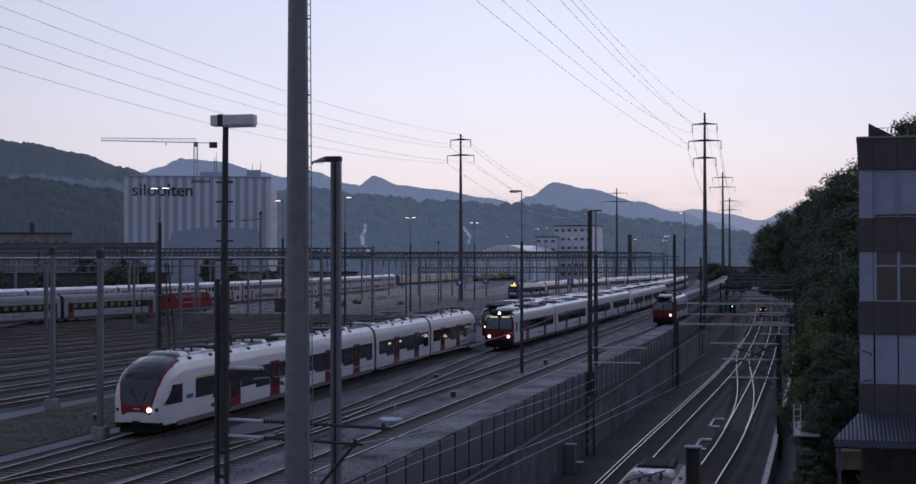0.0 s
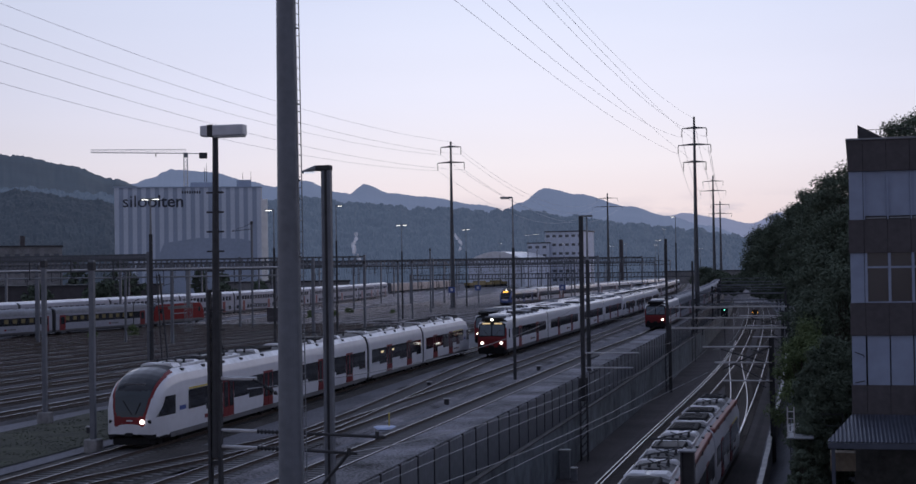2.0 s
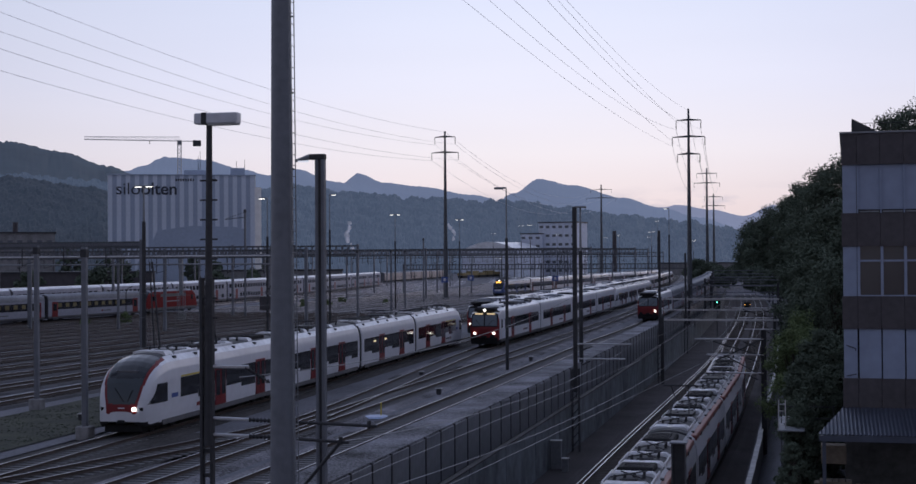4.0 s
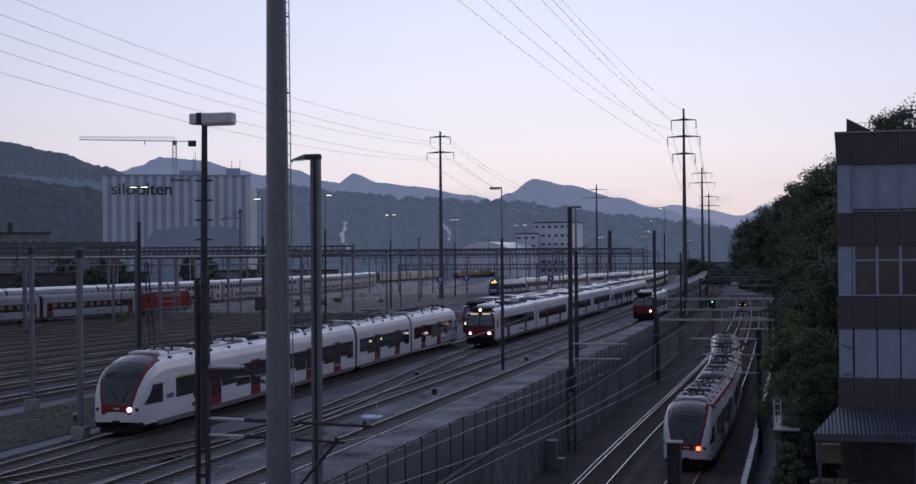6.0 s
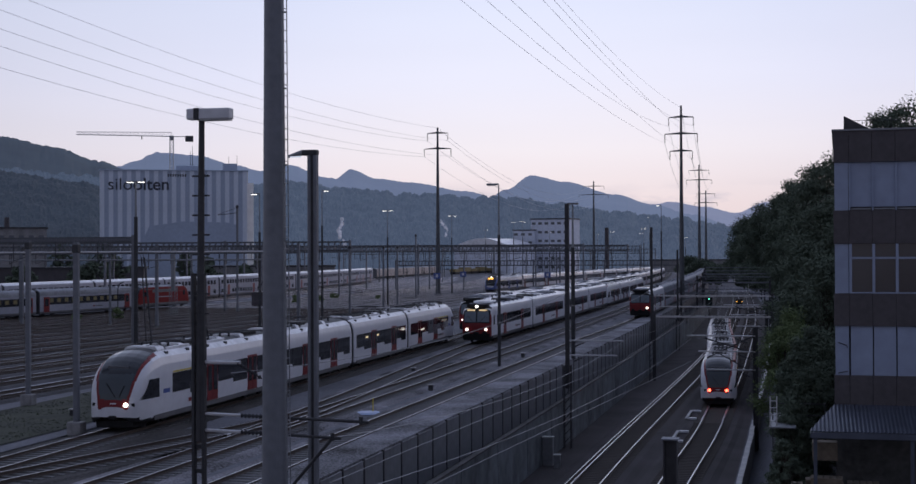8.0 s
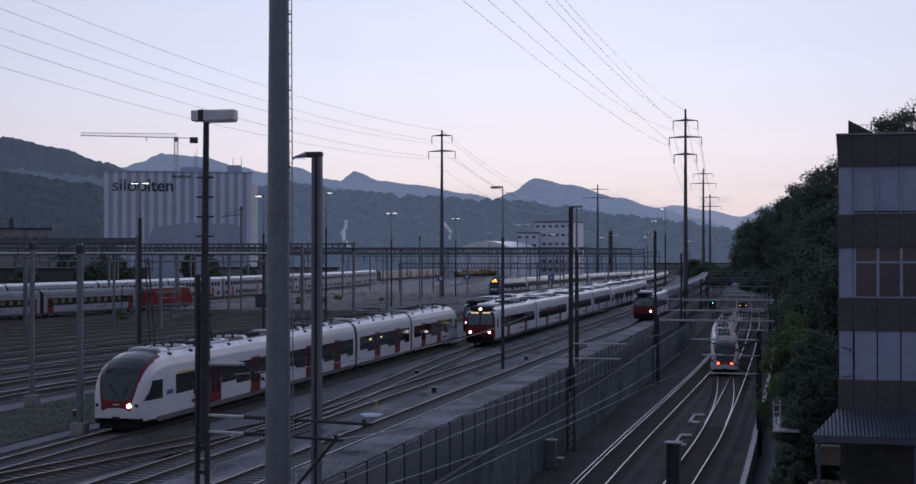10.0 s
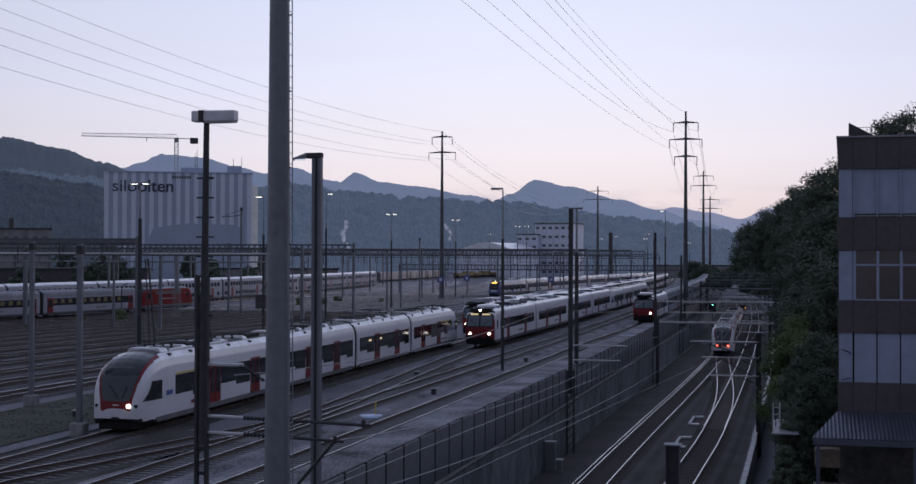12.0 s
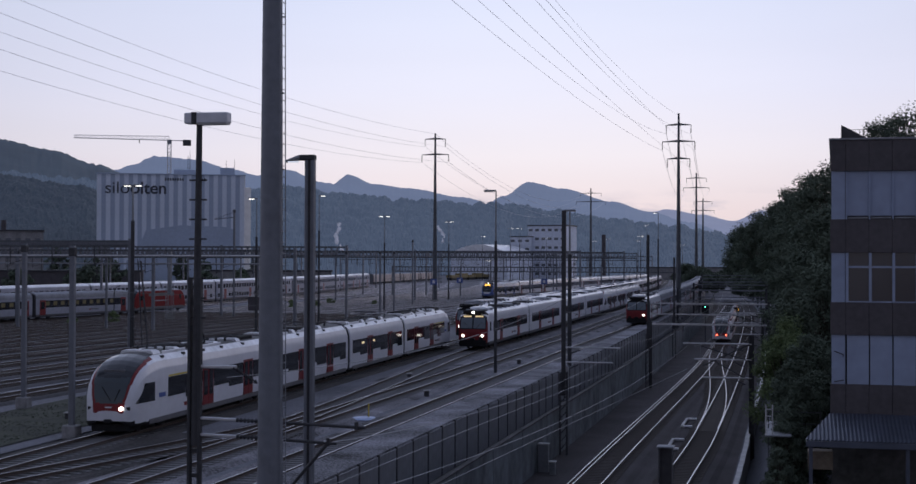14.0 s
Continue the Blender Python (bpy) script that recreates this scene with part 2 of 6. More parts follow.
# distant ridges fade into the evening air: haze put in as a bluish glow
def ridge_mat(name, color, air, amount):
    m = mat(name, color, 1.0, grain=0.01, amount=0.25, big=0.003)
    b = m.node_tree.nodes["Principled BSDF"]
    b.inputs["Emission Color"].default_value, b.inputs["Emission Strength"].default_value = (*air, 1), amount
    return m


# the last number sets how strongly the haze glows on each ridge
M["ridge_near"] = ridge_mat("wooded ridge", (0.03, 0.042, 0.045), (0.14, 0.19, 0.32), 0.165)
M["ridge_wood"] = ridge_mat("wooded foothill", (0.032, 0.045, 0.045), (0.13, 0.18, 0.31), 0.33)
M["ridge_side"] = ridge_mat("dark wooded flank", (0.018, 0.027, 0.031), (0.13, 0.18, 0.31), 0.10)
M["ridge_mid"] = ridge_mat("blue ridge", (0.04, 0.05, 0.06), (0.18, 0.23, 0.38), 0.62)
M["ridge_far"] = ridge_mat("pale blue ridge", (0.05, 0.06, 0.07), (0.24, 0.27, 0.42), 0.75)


# ---- building blocks ----
def box(bm, x0, x1, y0, y1, z0, z1, bevel=0.0):
    g = bmesh.ops.create_cube(bm, size=1.0, matrix=Matrix.Translation(((x0 + x1) / 2, (y0 + y1) / 2, (z0 + z1) / 2)) @ Matrix.Diagonal((abs(x1 - x0), abs(y1 - y0), abs(z1 - z0), 1)))
    if bevel:
        edges = list({e for v in g["verts"] for e in v.link_edges})
        bmesh.ops.bevel(bm, geom=edges, offset=bevel, segments=1, affect="EDGES")


def rod(bm, a, b, r0, r1=None, n=6):
    a, b = Vector(a), Vector(b)
    d = b - a
    m = Matrix.Translation((a + b) / 2) @ d.to_track_quat("Z", "Y").to_matrix().to_4x4()
    bmesh.ops.create_cone(bm, cap_ends=True, segments=n, radius1=r0, radius2=r0 if r1 is None else r1, depth=d.length, matrix=m)


def mesh_of(name, bm, material, smooth=False):
    me = bpy.data.meshes.new(name)
    bm.to_mesh(me)
    bm.free()
    me.materials.append(M[material] if isinstance(material, str) else material)
    if smooth:
        for p in me.polygons:
            p.use_smooth = True
    return me


def part(name, bm, material, parent=None, label="", smooth=False):
    ob = new(name, mesh_of(name, bm, material, smooth))
    ob.parent = parent
    if label:
        ob["label"] = label
    return ob


def piece(name, me, parent, m=None):
    ob = new(name, me)
    ob.parent = parent
    if m is not None:
        ob.matrix_basis = m
    return ob


def thing(name, label, category, m=None, group="", kind=""):
    e = tagged(new(name), label, category, group, kind)
    if m is not None:
        e.matrix_basis = m
    return e


def raw(name, verts, faces, material, parent=None, smooth=False):
    me = bpy.data.meshes.new(name)
    me.from_pydata([tuple(v) for v in verts], [], [tuple(q) for q in faces])
    me.update()
    me.materials.append(M[material] if isinstance(material, str) else material)
    if smooth:
        for p in me.polygons:
            p.use_smooth = True
    ob = new(name, me)
    ob.parent = parent
    return ob


def bend(y):
    """Sideways shift of the whole yard as it curves to the west."""
    if y < 100:
        return 0.0
    if y < 650:
        return -7.5e-5 * (y - 100) ** 2
    return -7.5e-5 * 550 ** 2 - 0.0825 * (y - 650)


def heading(y):
    return math.degrees(math.atan2(-(bend(y + 0.5) - bend(y - 0.5)), 1.0))


# ---- ground: yard terrace, sunken main lines, bank to the east ----
LOW = -3.7


def build_ground():
    ys = [-60, -20, 20, 60, 100, 140, 180, 220, 260, 300, 350, 400, 460, 520, 600, 700, 850, 1100, 1500, 2200, 3200, 4800]
    verts, faces = [], []
    for y in ys:
        k = max(0.0, min(1.0, (y - 460) / 240))
        low = LOW - 0.35 + k * (-0.32 - LOW + 0.35)
        hi = -1.4 + k * 1.08
        d = bend(y)
        for x, z in ((-4500, -0.32), (-900, -0.32), (-300, -0.32), (-150, -0.32), (-60, -0.32), (-17.75 + d, -0.32), (-17.7 + d, low), (-2.75 + d, low), (-2.7 + d, low + 0.3), (0.4 + d, hi - 0.2), (20 + d, hi), (300, hi), (4500, hi)):
            verts.append((x, y, z))
    n = 13
    for i in range(len(ys) - 1):
        for j in range(n - 1):
            a = i * n + j
            faces.append((a, a + 1, a + n + 1, a + n))
    g = raw("ground", verts, faces, "ground")
    tagged(g, "grey gravelly railway ground with a sunken line", "ground", kind="structure")


build_ground()


def strip(name, fx, y0, y1, step, half, z, material, label, category, parent=None, thick=0.0, half2=None):
    """A ribbon that follows fx(y), with a sloped shoulder if half2 is wider."""
    verts, faces = [], []
    half2 = half2 or half
    n = max(1, int((y1 - y0) / step))
    for i in range(n + 1):
        y = y0 + (y1 - y0) * i / n
        x = fx(y)
        verts += [(x - half2, y, z - thick), (x - half, y, z), (x + half, y, z), (x + half2, y, z - thick)]
    for i in range(n):
        for j in range(3):
            a = i * 4 + j
            faces.append((a, a + 1, a + 5, a + 4))
    ob = raw(name, verts, faces, material, parent)
    if label:
        tagged(ob, label, category, kind="structure")
    return ob


# ---- tracks: ballast bed, sleepers and two rails each ----
def rail_mesh(fx, y0, y1, off, z, step, shiny=(4,)):
    verts, faces = [], []
    n = max(1, int((y1 - y0) / step))
    prof = ((-0.07, -0.15), (-0.018, -0.12), (-0.018, -0.04), (-0.036, -0.03), (-0.036, 0.0), (0.036, 0.0), (0.036, -0.03), (0.018, -0.04), (0.018, -0.12), (0.07, -0.15))
    for i in range(n + 1):
        y = y0 + (y1 - y0) * i / n
        for px, pz in prof:
            verts.append((fx(y) + off + px, y, z + pz))
    k = len(prof)
    side, top = [], []
    for i in range(n):
        for j in range(k - 1):
            q = (i * k + j, i * k + j + 1, (i + 1) * k + j + 1, (i + 1) * k + j)
            (top if j in shiny else side).append(q)
    return verts, side, top


SLEEPER = {}


def sleeper_mesh(material):
    if material not in SLEEPER:
        bm = bmesh.new()
        box(bm, -1.3, 1.3, -0.13, 0.13, -0.12, 0.0, 0.02)
        SLEEPER[material] = mesh_of("sleeper", bm, material)
    return SLEEPER[material]


def track(fx, y0, y1, z=0.0, low=False, near=0.0, step=6.0, bed=True, side=False, stone="ballast"):
    """near: up to where the sleepers are pieces of their own."""
    th = thing("track", "railway track with steel rails on dark soiled ballast" if low else "railway track with steel rails, sleepers and grey ballast", "track", group="tracks", kind="structure")
    # sidings that start beyond y 200 take the haze-paled materials
    if bed:
        strip("ballast", fx, y0, y1, step, 1.75, z - 0.20, "ballast_low" if low else "ballast_hazed" if side and y0 > 200 else "ballast_side" if side else stone, "", "", th, 0.13, 2.1)
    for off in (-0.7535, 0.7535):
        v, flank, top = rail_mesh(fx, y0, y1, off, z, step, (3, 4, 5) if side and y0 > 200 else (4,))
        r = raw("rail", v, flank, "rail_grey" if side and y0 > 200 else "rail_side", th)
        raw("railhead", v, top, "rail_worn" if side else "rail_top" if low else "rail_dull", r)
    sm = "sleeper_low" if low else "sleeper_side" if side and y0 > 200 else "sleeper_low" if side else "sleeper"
    y = y0
    verts, faces = [], []
    while y < y1:
        if y < near:
            a = -math.atan2(fx(y + 0.5) - fx(y - 0.5), 1.0)
            piece("sleeper", sleeper_mesh(sm), th, Matrix.Translation((fx(y), y, z - 0.155)) @ Matrix.Rotation(a, 4, "Z"))
        elif y < 330:
            x, b = fx(y), len(verts)
            verts += [(x + sx * 1.3, y + sy * 0.13, z - 0.155 - dz) for dz in (0, 0.1) for sx, sy in ((-1, -1), (1, -1), (1, 1), (-1, 1))]
            faces += [(b, b + 1, b + 2, b + 3), (b, b + 4, b + 5, b + 1), (b + 1, b + 5, b + 6, b + 2), (b + 3, b + 2, b + 6, b + 7)]
        y += 0.62
    if verts:
        s = raw("sleeper_row", verts, faces, sm, th)
        s["kind"] = "stuff"
    return th


def ease(a, b, t):
    t = max(0.0, min(1.0, t))
    return a + (b - a) * t * t * (3 - 2 * t)


def x_t1(y): return -20.45 + bend(y) + ease(0.0, 0.9, (y - 130) / 55)
def x_t2(y): return -25.0 + bend(y)
def x_t3(y): return ease(-25.2, -29.65, (y - 55) / 85) + bend(y)
def x_t4(y): return -31.95 - 0.031 * (y - 60) if y < 137 else -34.34 + bend(y) - bend(137)
def x_l1(y): return ease(-10.88, -9.5, (y - 70) / 120) + bend(y)
def x_near(y): return ease(0.0, -0.45, (100 - y) / 30)
def x_l2(y): return -5.95 + bend(y) + x_near(y)
def x_cross(y): return ease(-6.0, -9.3, (y - 108) / 92) + bend(y) + x_near(y)


track(x_t1, 30, 900, near=150)
track(x_t2, 40, 900, near=150)
track(x_t3, 62, 900, near=140)
track(x_t4, 40, 900, near=110, stone="ballast_dark")
# this strip darkens the trench floor to paint in its shade
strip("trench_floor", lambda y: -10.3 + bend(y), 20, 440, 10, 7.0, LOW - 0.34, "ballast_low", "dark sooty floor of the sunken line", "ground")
strip("shoulder", lambda y: -18.45 + bend(y), 20, 440, 10, 1.0, 0.03, "gravel", "grey gravel shoulder above the wall", "gravel", None, 0.3, 1.04)
track(lambda y: ease(-30.8, -25.6, (y - 38) / 36), 42, 73, near=73, stone="ballast_dark")
# patch of dirt whose colour also holds the vignette's darkening
strip("oily_ground", lambda y: -31.2 + 0.05 * (y - 40), 34, 66, 8, 4.2, -0.285, "ballast_dark", "dark oily ground between converging tracks", "ground")
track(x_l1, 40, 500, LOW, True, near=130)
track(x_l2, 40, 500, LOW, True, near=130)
v, flank, top = rail_mesh(x_l1, 40, 230, -1.05, LOW - 0.02, 6.0)
spare = raw("spare_rail", v, flank, "rail_side")
tagged(spare, "long steel rail lying beside the sunken track", "rail")
raw("railhead", v, top, "rail_top", spare)
track(x_cross, 104, 196, LOW + 0.01, True, bed=False, step=3)


def side_track(i):
    b = -46.9 - 4.7 * i
    s = 0.015 + (-46.9 - b) / 73 * 0.14
    return lambda y: b + s * (y - 130) - (0.00016 + 0.000025 * i) * max(0, y - 190) ** 2


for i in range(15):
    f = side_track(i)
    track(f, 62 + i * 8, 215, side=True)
    # the far half carries the haze in its colours
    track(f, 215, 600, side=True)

# ---- verge, trough and walls beside the tracks ----
strip("verge", lambda y: -39.6 - 0.03 * (y - 60), 48, 104, 8, 3.8, -0.27, "grass", "patchy grass verge beside the tracks", "grass")
strip("dry_verge", lambda y: -96.5 + 0.12 * (y - 202), 110, 235, 12, 2.0, -0.22, "dry", "dry yellowish grass between sidings", "grass")
strip("path", lambda y: -34.9 - 0.03 * (y - 60), 40, 84, 8, 0.55, -0.24, "ground", "grey gravel path beside the track", "path")


def build_wall():
    w = thing("retaining_wall", "stained grey concrete retaining wall below the yard", "wall", kind="structure")
    y = 30.0
    while y < 430:
        d0, d1 = bend(y), bend(y + 5.9)
        v = [(-17.95 + d0, y, 0.0), (-17.45 + d0, y, 0.0), (-17.3 + d0, y, LOW - 0.4), (-17.95 + d0, y, LOW - 0.4)]
        v += [(a + d1 - d0, b + 5.94, c) for a, b, c in v]
        raw("panel", v, [(0, 1, 5, 4), (1, 2, 6, 5), (0, 3, 2, 1), (4, 5, 6, 7), (3, 0, 4, 7)], "concrete", w)
        y += 6.0
    return w


build_wall()


def build_fence():
    fe = thing("fence", "grey panel fence with dark posts along the wall", "fence")
    bm = bmesh.new()
    box(bm, -0.05, 0.06, -0.06, 0.06, -1.0, 1.60)
    post = mesh_of("post", bm, "dark_steel")
    bm = bmesh.new()
    box(bm, -0.02, 0.02, 0.06, 2.74, -0.9, 1.52)
    panel = mesh_of("panel", bm, "fence")
    y = 30.0
    while y < 330:
        a = Matrix.Translation((-17.22 + bend(y), y, -1.5)) @ Matrix.Rotation(radians(heading(y + 1.4)), 4, "Z")
        piece("post", post, fe, a)
        piece("panel", panel, fe, a)
        y += 2.8


build_fence()


def build_lower_wall():
    """A second wall stands before the fence, with a strip of dirt between the two."""
    w = thing("lower_wall", "dark sooty concrete wall along the sunken line", "wall", kind="structure")
    y = 30.0
    while y < 420:
        d0, d1 = bend(y), bend(y + 7.92)
        v = [(-14.88 + d0, y, -1.1), (-14.72 + d0, y, -1.1), (-14.68 + d0, y, LOW - 0.4), (-14.88 + d0, y, LOW - 0.4)]
        v += [(a + d1 - d0, b + 7.92, c) for a, b, c in v]
        raw("panel", v, [(0, 1, 5, 4), (1, 2, 6, 5), (0, 3, 2, 1), (4, 5, 6, 7), (3, 0, 4, 7)], "wall_low", w)
        bm = bmesh.new()
        box(bm, -14.93 + d0, -14.66 + d0, y + 0.03, y + 7.9, -1.1, -1.02, 0.02)
        part("coping", bm, "dirt", w)
        y += 8.0
    strip("dirt_strip", lambda y: -16.1 + bend(y), 28, 424, 8, 1.22, -2.42, "dirt", "dark dirt strip behind the lower wall", "ground")


build_lower_wall()


# ---- hills ----
def profile(points, a):
    for (a0, h0), (a1, h1) in zip(points, points[1:]):
        if a <= a1:
            t = max(0.0, (a - a0) / (a1 - a0))
            return h0 + (h1 - h0) * t * t * (3 - 2 * t)
    return points[-1][1]


def hill(name, label, dist, back, points, material, rough, seed, step=0.06, foot=0.0, smooth=True, rows=14):
    """Bearings (degrees east of the tracks) and heights in metres of a ridge line at dist."""
    verts, faces = [], []
    a0, a1 = points[0][0], points[-1][0]
    n = int((a1 - a0) / step)
    for i in range(n + 1):
        a = a0 + (a1 - a0) * i / n
        top = profile(points, a)
        for j in range(rows):
            t = j / (rows - 1)
            d = dist + (t - 1) * back
            z = foot + (top - foot) * t ** 0.85
            z += rough * noise.fractal(Vector((a * 1.6 * dist / 900, t * 9, seed)), 1.0, 2.2, 5) * (0.35 + 0.65 * t)
            z += rough * 0.5 * noise.noise(Vector((a * 9 * dist / 900, t * 34, seed + 5)))
            verts.append((d * math.sin(radians(a)), d * math.cos(radians(a)), z))
    for i in range(n):
        for j in range(rows - 1):
            b = i * rows + j
            faces.append((b, b + rows, b + rows + 1, b + 1))
    ob = raw(name, verts, faces, material, smooth=smooth)
    return tagged(ob, label, "hill", kind="structure")


def ridge(dist, pts):
    """Bearing and height from pairs of bearing and elevation in degrees."""
    return [(a, 8.4 + dist * math.tan(radians(e))) for a, e in pts]


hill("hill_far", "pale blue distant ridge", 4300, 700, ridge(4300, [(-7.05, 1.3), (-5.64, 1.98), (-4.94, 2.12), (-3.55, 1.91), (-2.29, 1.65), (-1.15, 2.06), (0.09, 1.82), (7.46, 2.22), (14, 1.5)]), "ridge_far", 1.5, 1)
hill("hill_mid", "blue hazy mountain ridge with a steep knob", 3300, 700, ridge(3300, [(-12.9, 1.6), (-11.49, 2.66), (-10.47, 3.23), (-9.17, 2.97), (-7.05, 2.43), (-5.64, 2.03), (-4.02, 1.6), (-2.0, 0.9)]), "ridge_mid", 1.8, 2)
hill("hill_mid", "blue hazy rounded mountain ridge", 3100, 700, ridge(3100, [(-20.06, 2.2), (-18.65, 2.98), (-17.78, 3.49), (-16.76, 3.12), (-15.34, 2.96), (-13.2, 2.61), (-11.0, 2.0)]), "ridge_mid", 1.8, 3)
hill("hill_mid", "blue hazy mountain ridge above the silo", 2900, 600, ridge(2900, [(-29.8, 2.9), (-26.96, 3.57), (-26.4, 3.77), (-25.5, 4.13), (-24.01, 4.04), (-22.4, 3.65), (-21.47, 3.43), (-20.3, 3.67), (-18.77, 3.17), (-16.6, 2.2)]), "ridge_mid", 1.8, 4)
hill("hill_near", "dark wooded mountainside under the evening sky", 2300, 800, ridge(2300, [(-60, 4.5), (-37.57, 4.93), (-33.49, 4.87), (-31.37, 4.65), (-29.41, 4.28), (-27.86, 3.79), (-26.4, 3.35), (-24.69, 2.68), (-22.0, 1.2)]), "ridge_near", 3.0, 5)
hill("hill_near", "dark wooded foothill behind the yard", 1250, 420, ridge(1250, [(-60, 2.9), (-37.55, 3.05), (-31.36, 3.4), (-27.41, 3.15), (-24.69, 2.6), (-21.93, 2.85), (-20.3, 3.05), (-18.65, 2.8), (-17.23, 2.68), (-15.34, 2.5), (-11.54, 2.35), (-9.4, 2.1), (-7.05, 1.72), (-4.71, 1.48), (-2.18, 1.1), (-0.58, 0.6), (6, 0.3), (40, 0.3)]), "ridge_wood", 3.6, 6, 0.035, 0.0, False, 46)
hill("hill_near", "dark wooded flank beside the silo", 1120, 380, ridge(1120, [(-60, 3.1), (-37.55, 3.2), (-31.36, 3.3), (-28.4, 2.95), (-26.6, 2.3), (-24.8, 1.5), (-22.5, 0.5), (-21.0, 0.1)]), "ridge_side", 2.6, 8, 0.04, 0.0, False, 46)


# ---- masts, lamps and pylons ----
def tube(name, x, y, z0, z1, r0, r1, material, parent, n=12):
    bm = bmesh.new()
    rod(bm, (x, y, z0), (x, y, z1), r0, r1, n)
    return part(name, bm, material, parent, smooth=False)


def pylon(x, y, top, arms, r=0.45, label="tall grey steel power pylon with crossarms"):
    p = thing("power_pylon", label, "pylon", pose(x, y, 0), "power pylons")
    tube("shaft", 0, 0, -0.35, top, r, r * 0.35, "pylon", p)
    tube("footing", 0, 0, -0.35, 0.3, r * 1.6, r * 1.5, "concrete", p)
    for z, half in arms:
        bm = bmesh.new()
        rod(bm, (-half, 0, z), (0, 0, z + 0.22), 0.05, 0.12)
        rod(bm, (half, 0, z), (0, 0, z + 0.22), 0.05, 0.12)
        rod(bm, (-half, 0, z), (half, 0, z), 0.09)
        part("crossarm", bm, "pylon", p)
        for s in (-1, 1):
            bm = bmesh.new()
            for k in range(7):
                rod(bm, (s * half, 0, z - 0.15 - k * 0.2), (s * half, 0, z - 0.25 - k * 0.2), 0.11, 0.11, 8)
            rod(bm, (s * half, 0, z), (s * half, 0, z - 1.6), 0.03)
            part("insulator", bm, "dark_steel", p)
    return p


pylon(-73.4, 288.5, 35.4, ((34.2, 2.2), (30.9, 2.9)), 0.55)
pylon(-19.9, 256.0, 35.2, ((33.1, 2.2), (30.1, 2.9), (27.0, 2.0)), 0.5)
pylon(-93.3, 667.7, 43.4, ((41, 5), (37, 7)), 0.8)
pylon(-34.0, 520.0, 41.0, ((39, 3.6), (35.5, 4.6)), 0.7)
pylon(-38.9, 640.0, 37.0, ((35.5, 4), (31.5, 5)), 0.7)


# ---- trains ----
BODY = ((0.88, 0.0), (0.975, 0.05), (1.0, 0.16), (1.0, 0.40), (1.0, 0.64), (0.97, 0.77), (0.88, 0.875), (0.66, 0.955), (0.34, 0.99), (0.0, 1.0))
BOXY = ((0.93, 0.0), (0.99, 0.04), (1.0, 0.16), (1.0, 0.45), (1.0, 0.74), (0.985, 0.83), (0.92, 0.91), (0.70, 0.97), (0.36, 0.993), (0.0, 1.0))
NOSES = {
    # distance from the tip, half width, top, bottom
    "slant": ((0.0, 0.62, 1.15, 0.66), (0.04, 0.95, 1.42, 0.50), (0.10, 1.10, 1.78, 0.42), (0.20, 1.20, 2.15, 0.36), (0.34, 1.27, 2.52, 0.34), (0.52, 1.32, 2.84, 0.34), (0.76, 1.36, 3.10, 0.34), (1.05, 1.39, 3.31, 0.34), (1.4, 1.415, 3.49, 0.34), (1.85, 1.43, 3.63, 0.34), (2.4, 1.44, 3.74, 0.34), (2.9, 1.44, 3.80, 0.34)),
    "blunt": ((0.0, 1.18, 1.72, 0.50), (0.05, 1.34, 1.95, 0.42), (0.14, 1.39, 2.55, 0.40), (0.30, 1.41, 3.05, 0.40), (0.42, 1.42, 3.22, 0.40), (0.62, 1.43, 3.50, 0.40), (1.0, 1.44, 3.66, 0.40), (1.6, 1.44, 3.74, 0.40)),
    "flat": ((0.0, 1.40, 3.55, 0.40), (0.08, 1.44, 3.74, 0.40), (0.5, 1.44, 3.80, 0.40)),
    "loco": ((0.0, 1.15, 1.5, 0.45), (0.06, 1.32, 1.8, 0.40), (0.3, 1.40, 2.4, 0.40), (0.7, 1.44, 3.1, 0.40), (1.2, 1.46, 3.5, 0.40), (1.9, 1.47, 3.75, 0.40)),
}


PILLAR = [(1.0, 0.64), (1.5, 0.70), (2.1, 0.84), (2.7, 0.97), (3.2, 1.02), (3.8, 0.98)]


def paint_slant(s, x, z, hw, zt, v):
    if z < (0.52 if s < 2.6 else 0.58):
        return "black" if s < 2.6 else "skirt"
    g = profile(PILLAR, z)
    if s < 2.45 and z > 1.50 and abs(x) < g and v > 0.5:
        return "glass_front" if z < 2.72 else "glass"
    if s < 2.6 and z > 1.02 and g - 0.02 < abs(x) < g + 0.13 and v > 0.3 or s < 0.6 and 1.02 < z < 1.52 and abs(x) < g + 0.13:
        return "red"
    if s < 1.1 and z < 0.66 and abs(x) < 1.25:
        return "black"
    if s > 2.2 and v > 0.955:
        return "dark_steel"
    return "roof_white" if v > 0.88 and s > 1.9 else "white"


def paint_blunt(s, x, z, hw, zt, v):
    if z < 0.72:
        return "black" if s < 1.0 else "skirt"
    if s < 0.5 and z > 1.93 and abs(x) < 1.27:
        return "black"
    if s < 0.36:
        return "black" if z > 3.3 else "red"
    if s < 1.05 and z > 3.3:
        return "black"
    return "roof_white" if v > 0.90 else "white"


def paint_flat(s, x, z, hw, zt, v):
    if z < 0.72:
        return "skirt"
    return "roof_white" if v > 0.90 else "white"


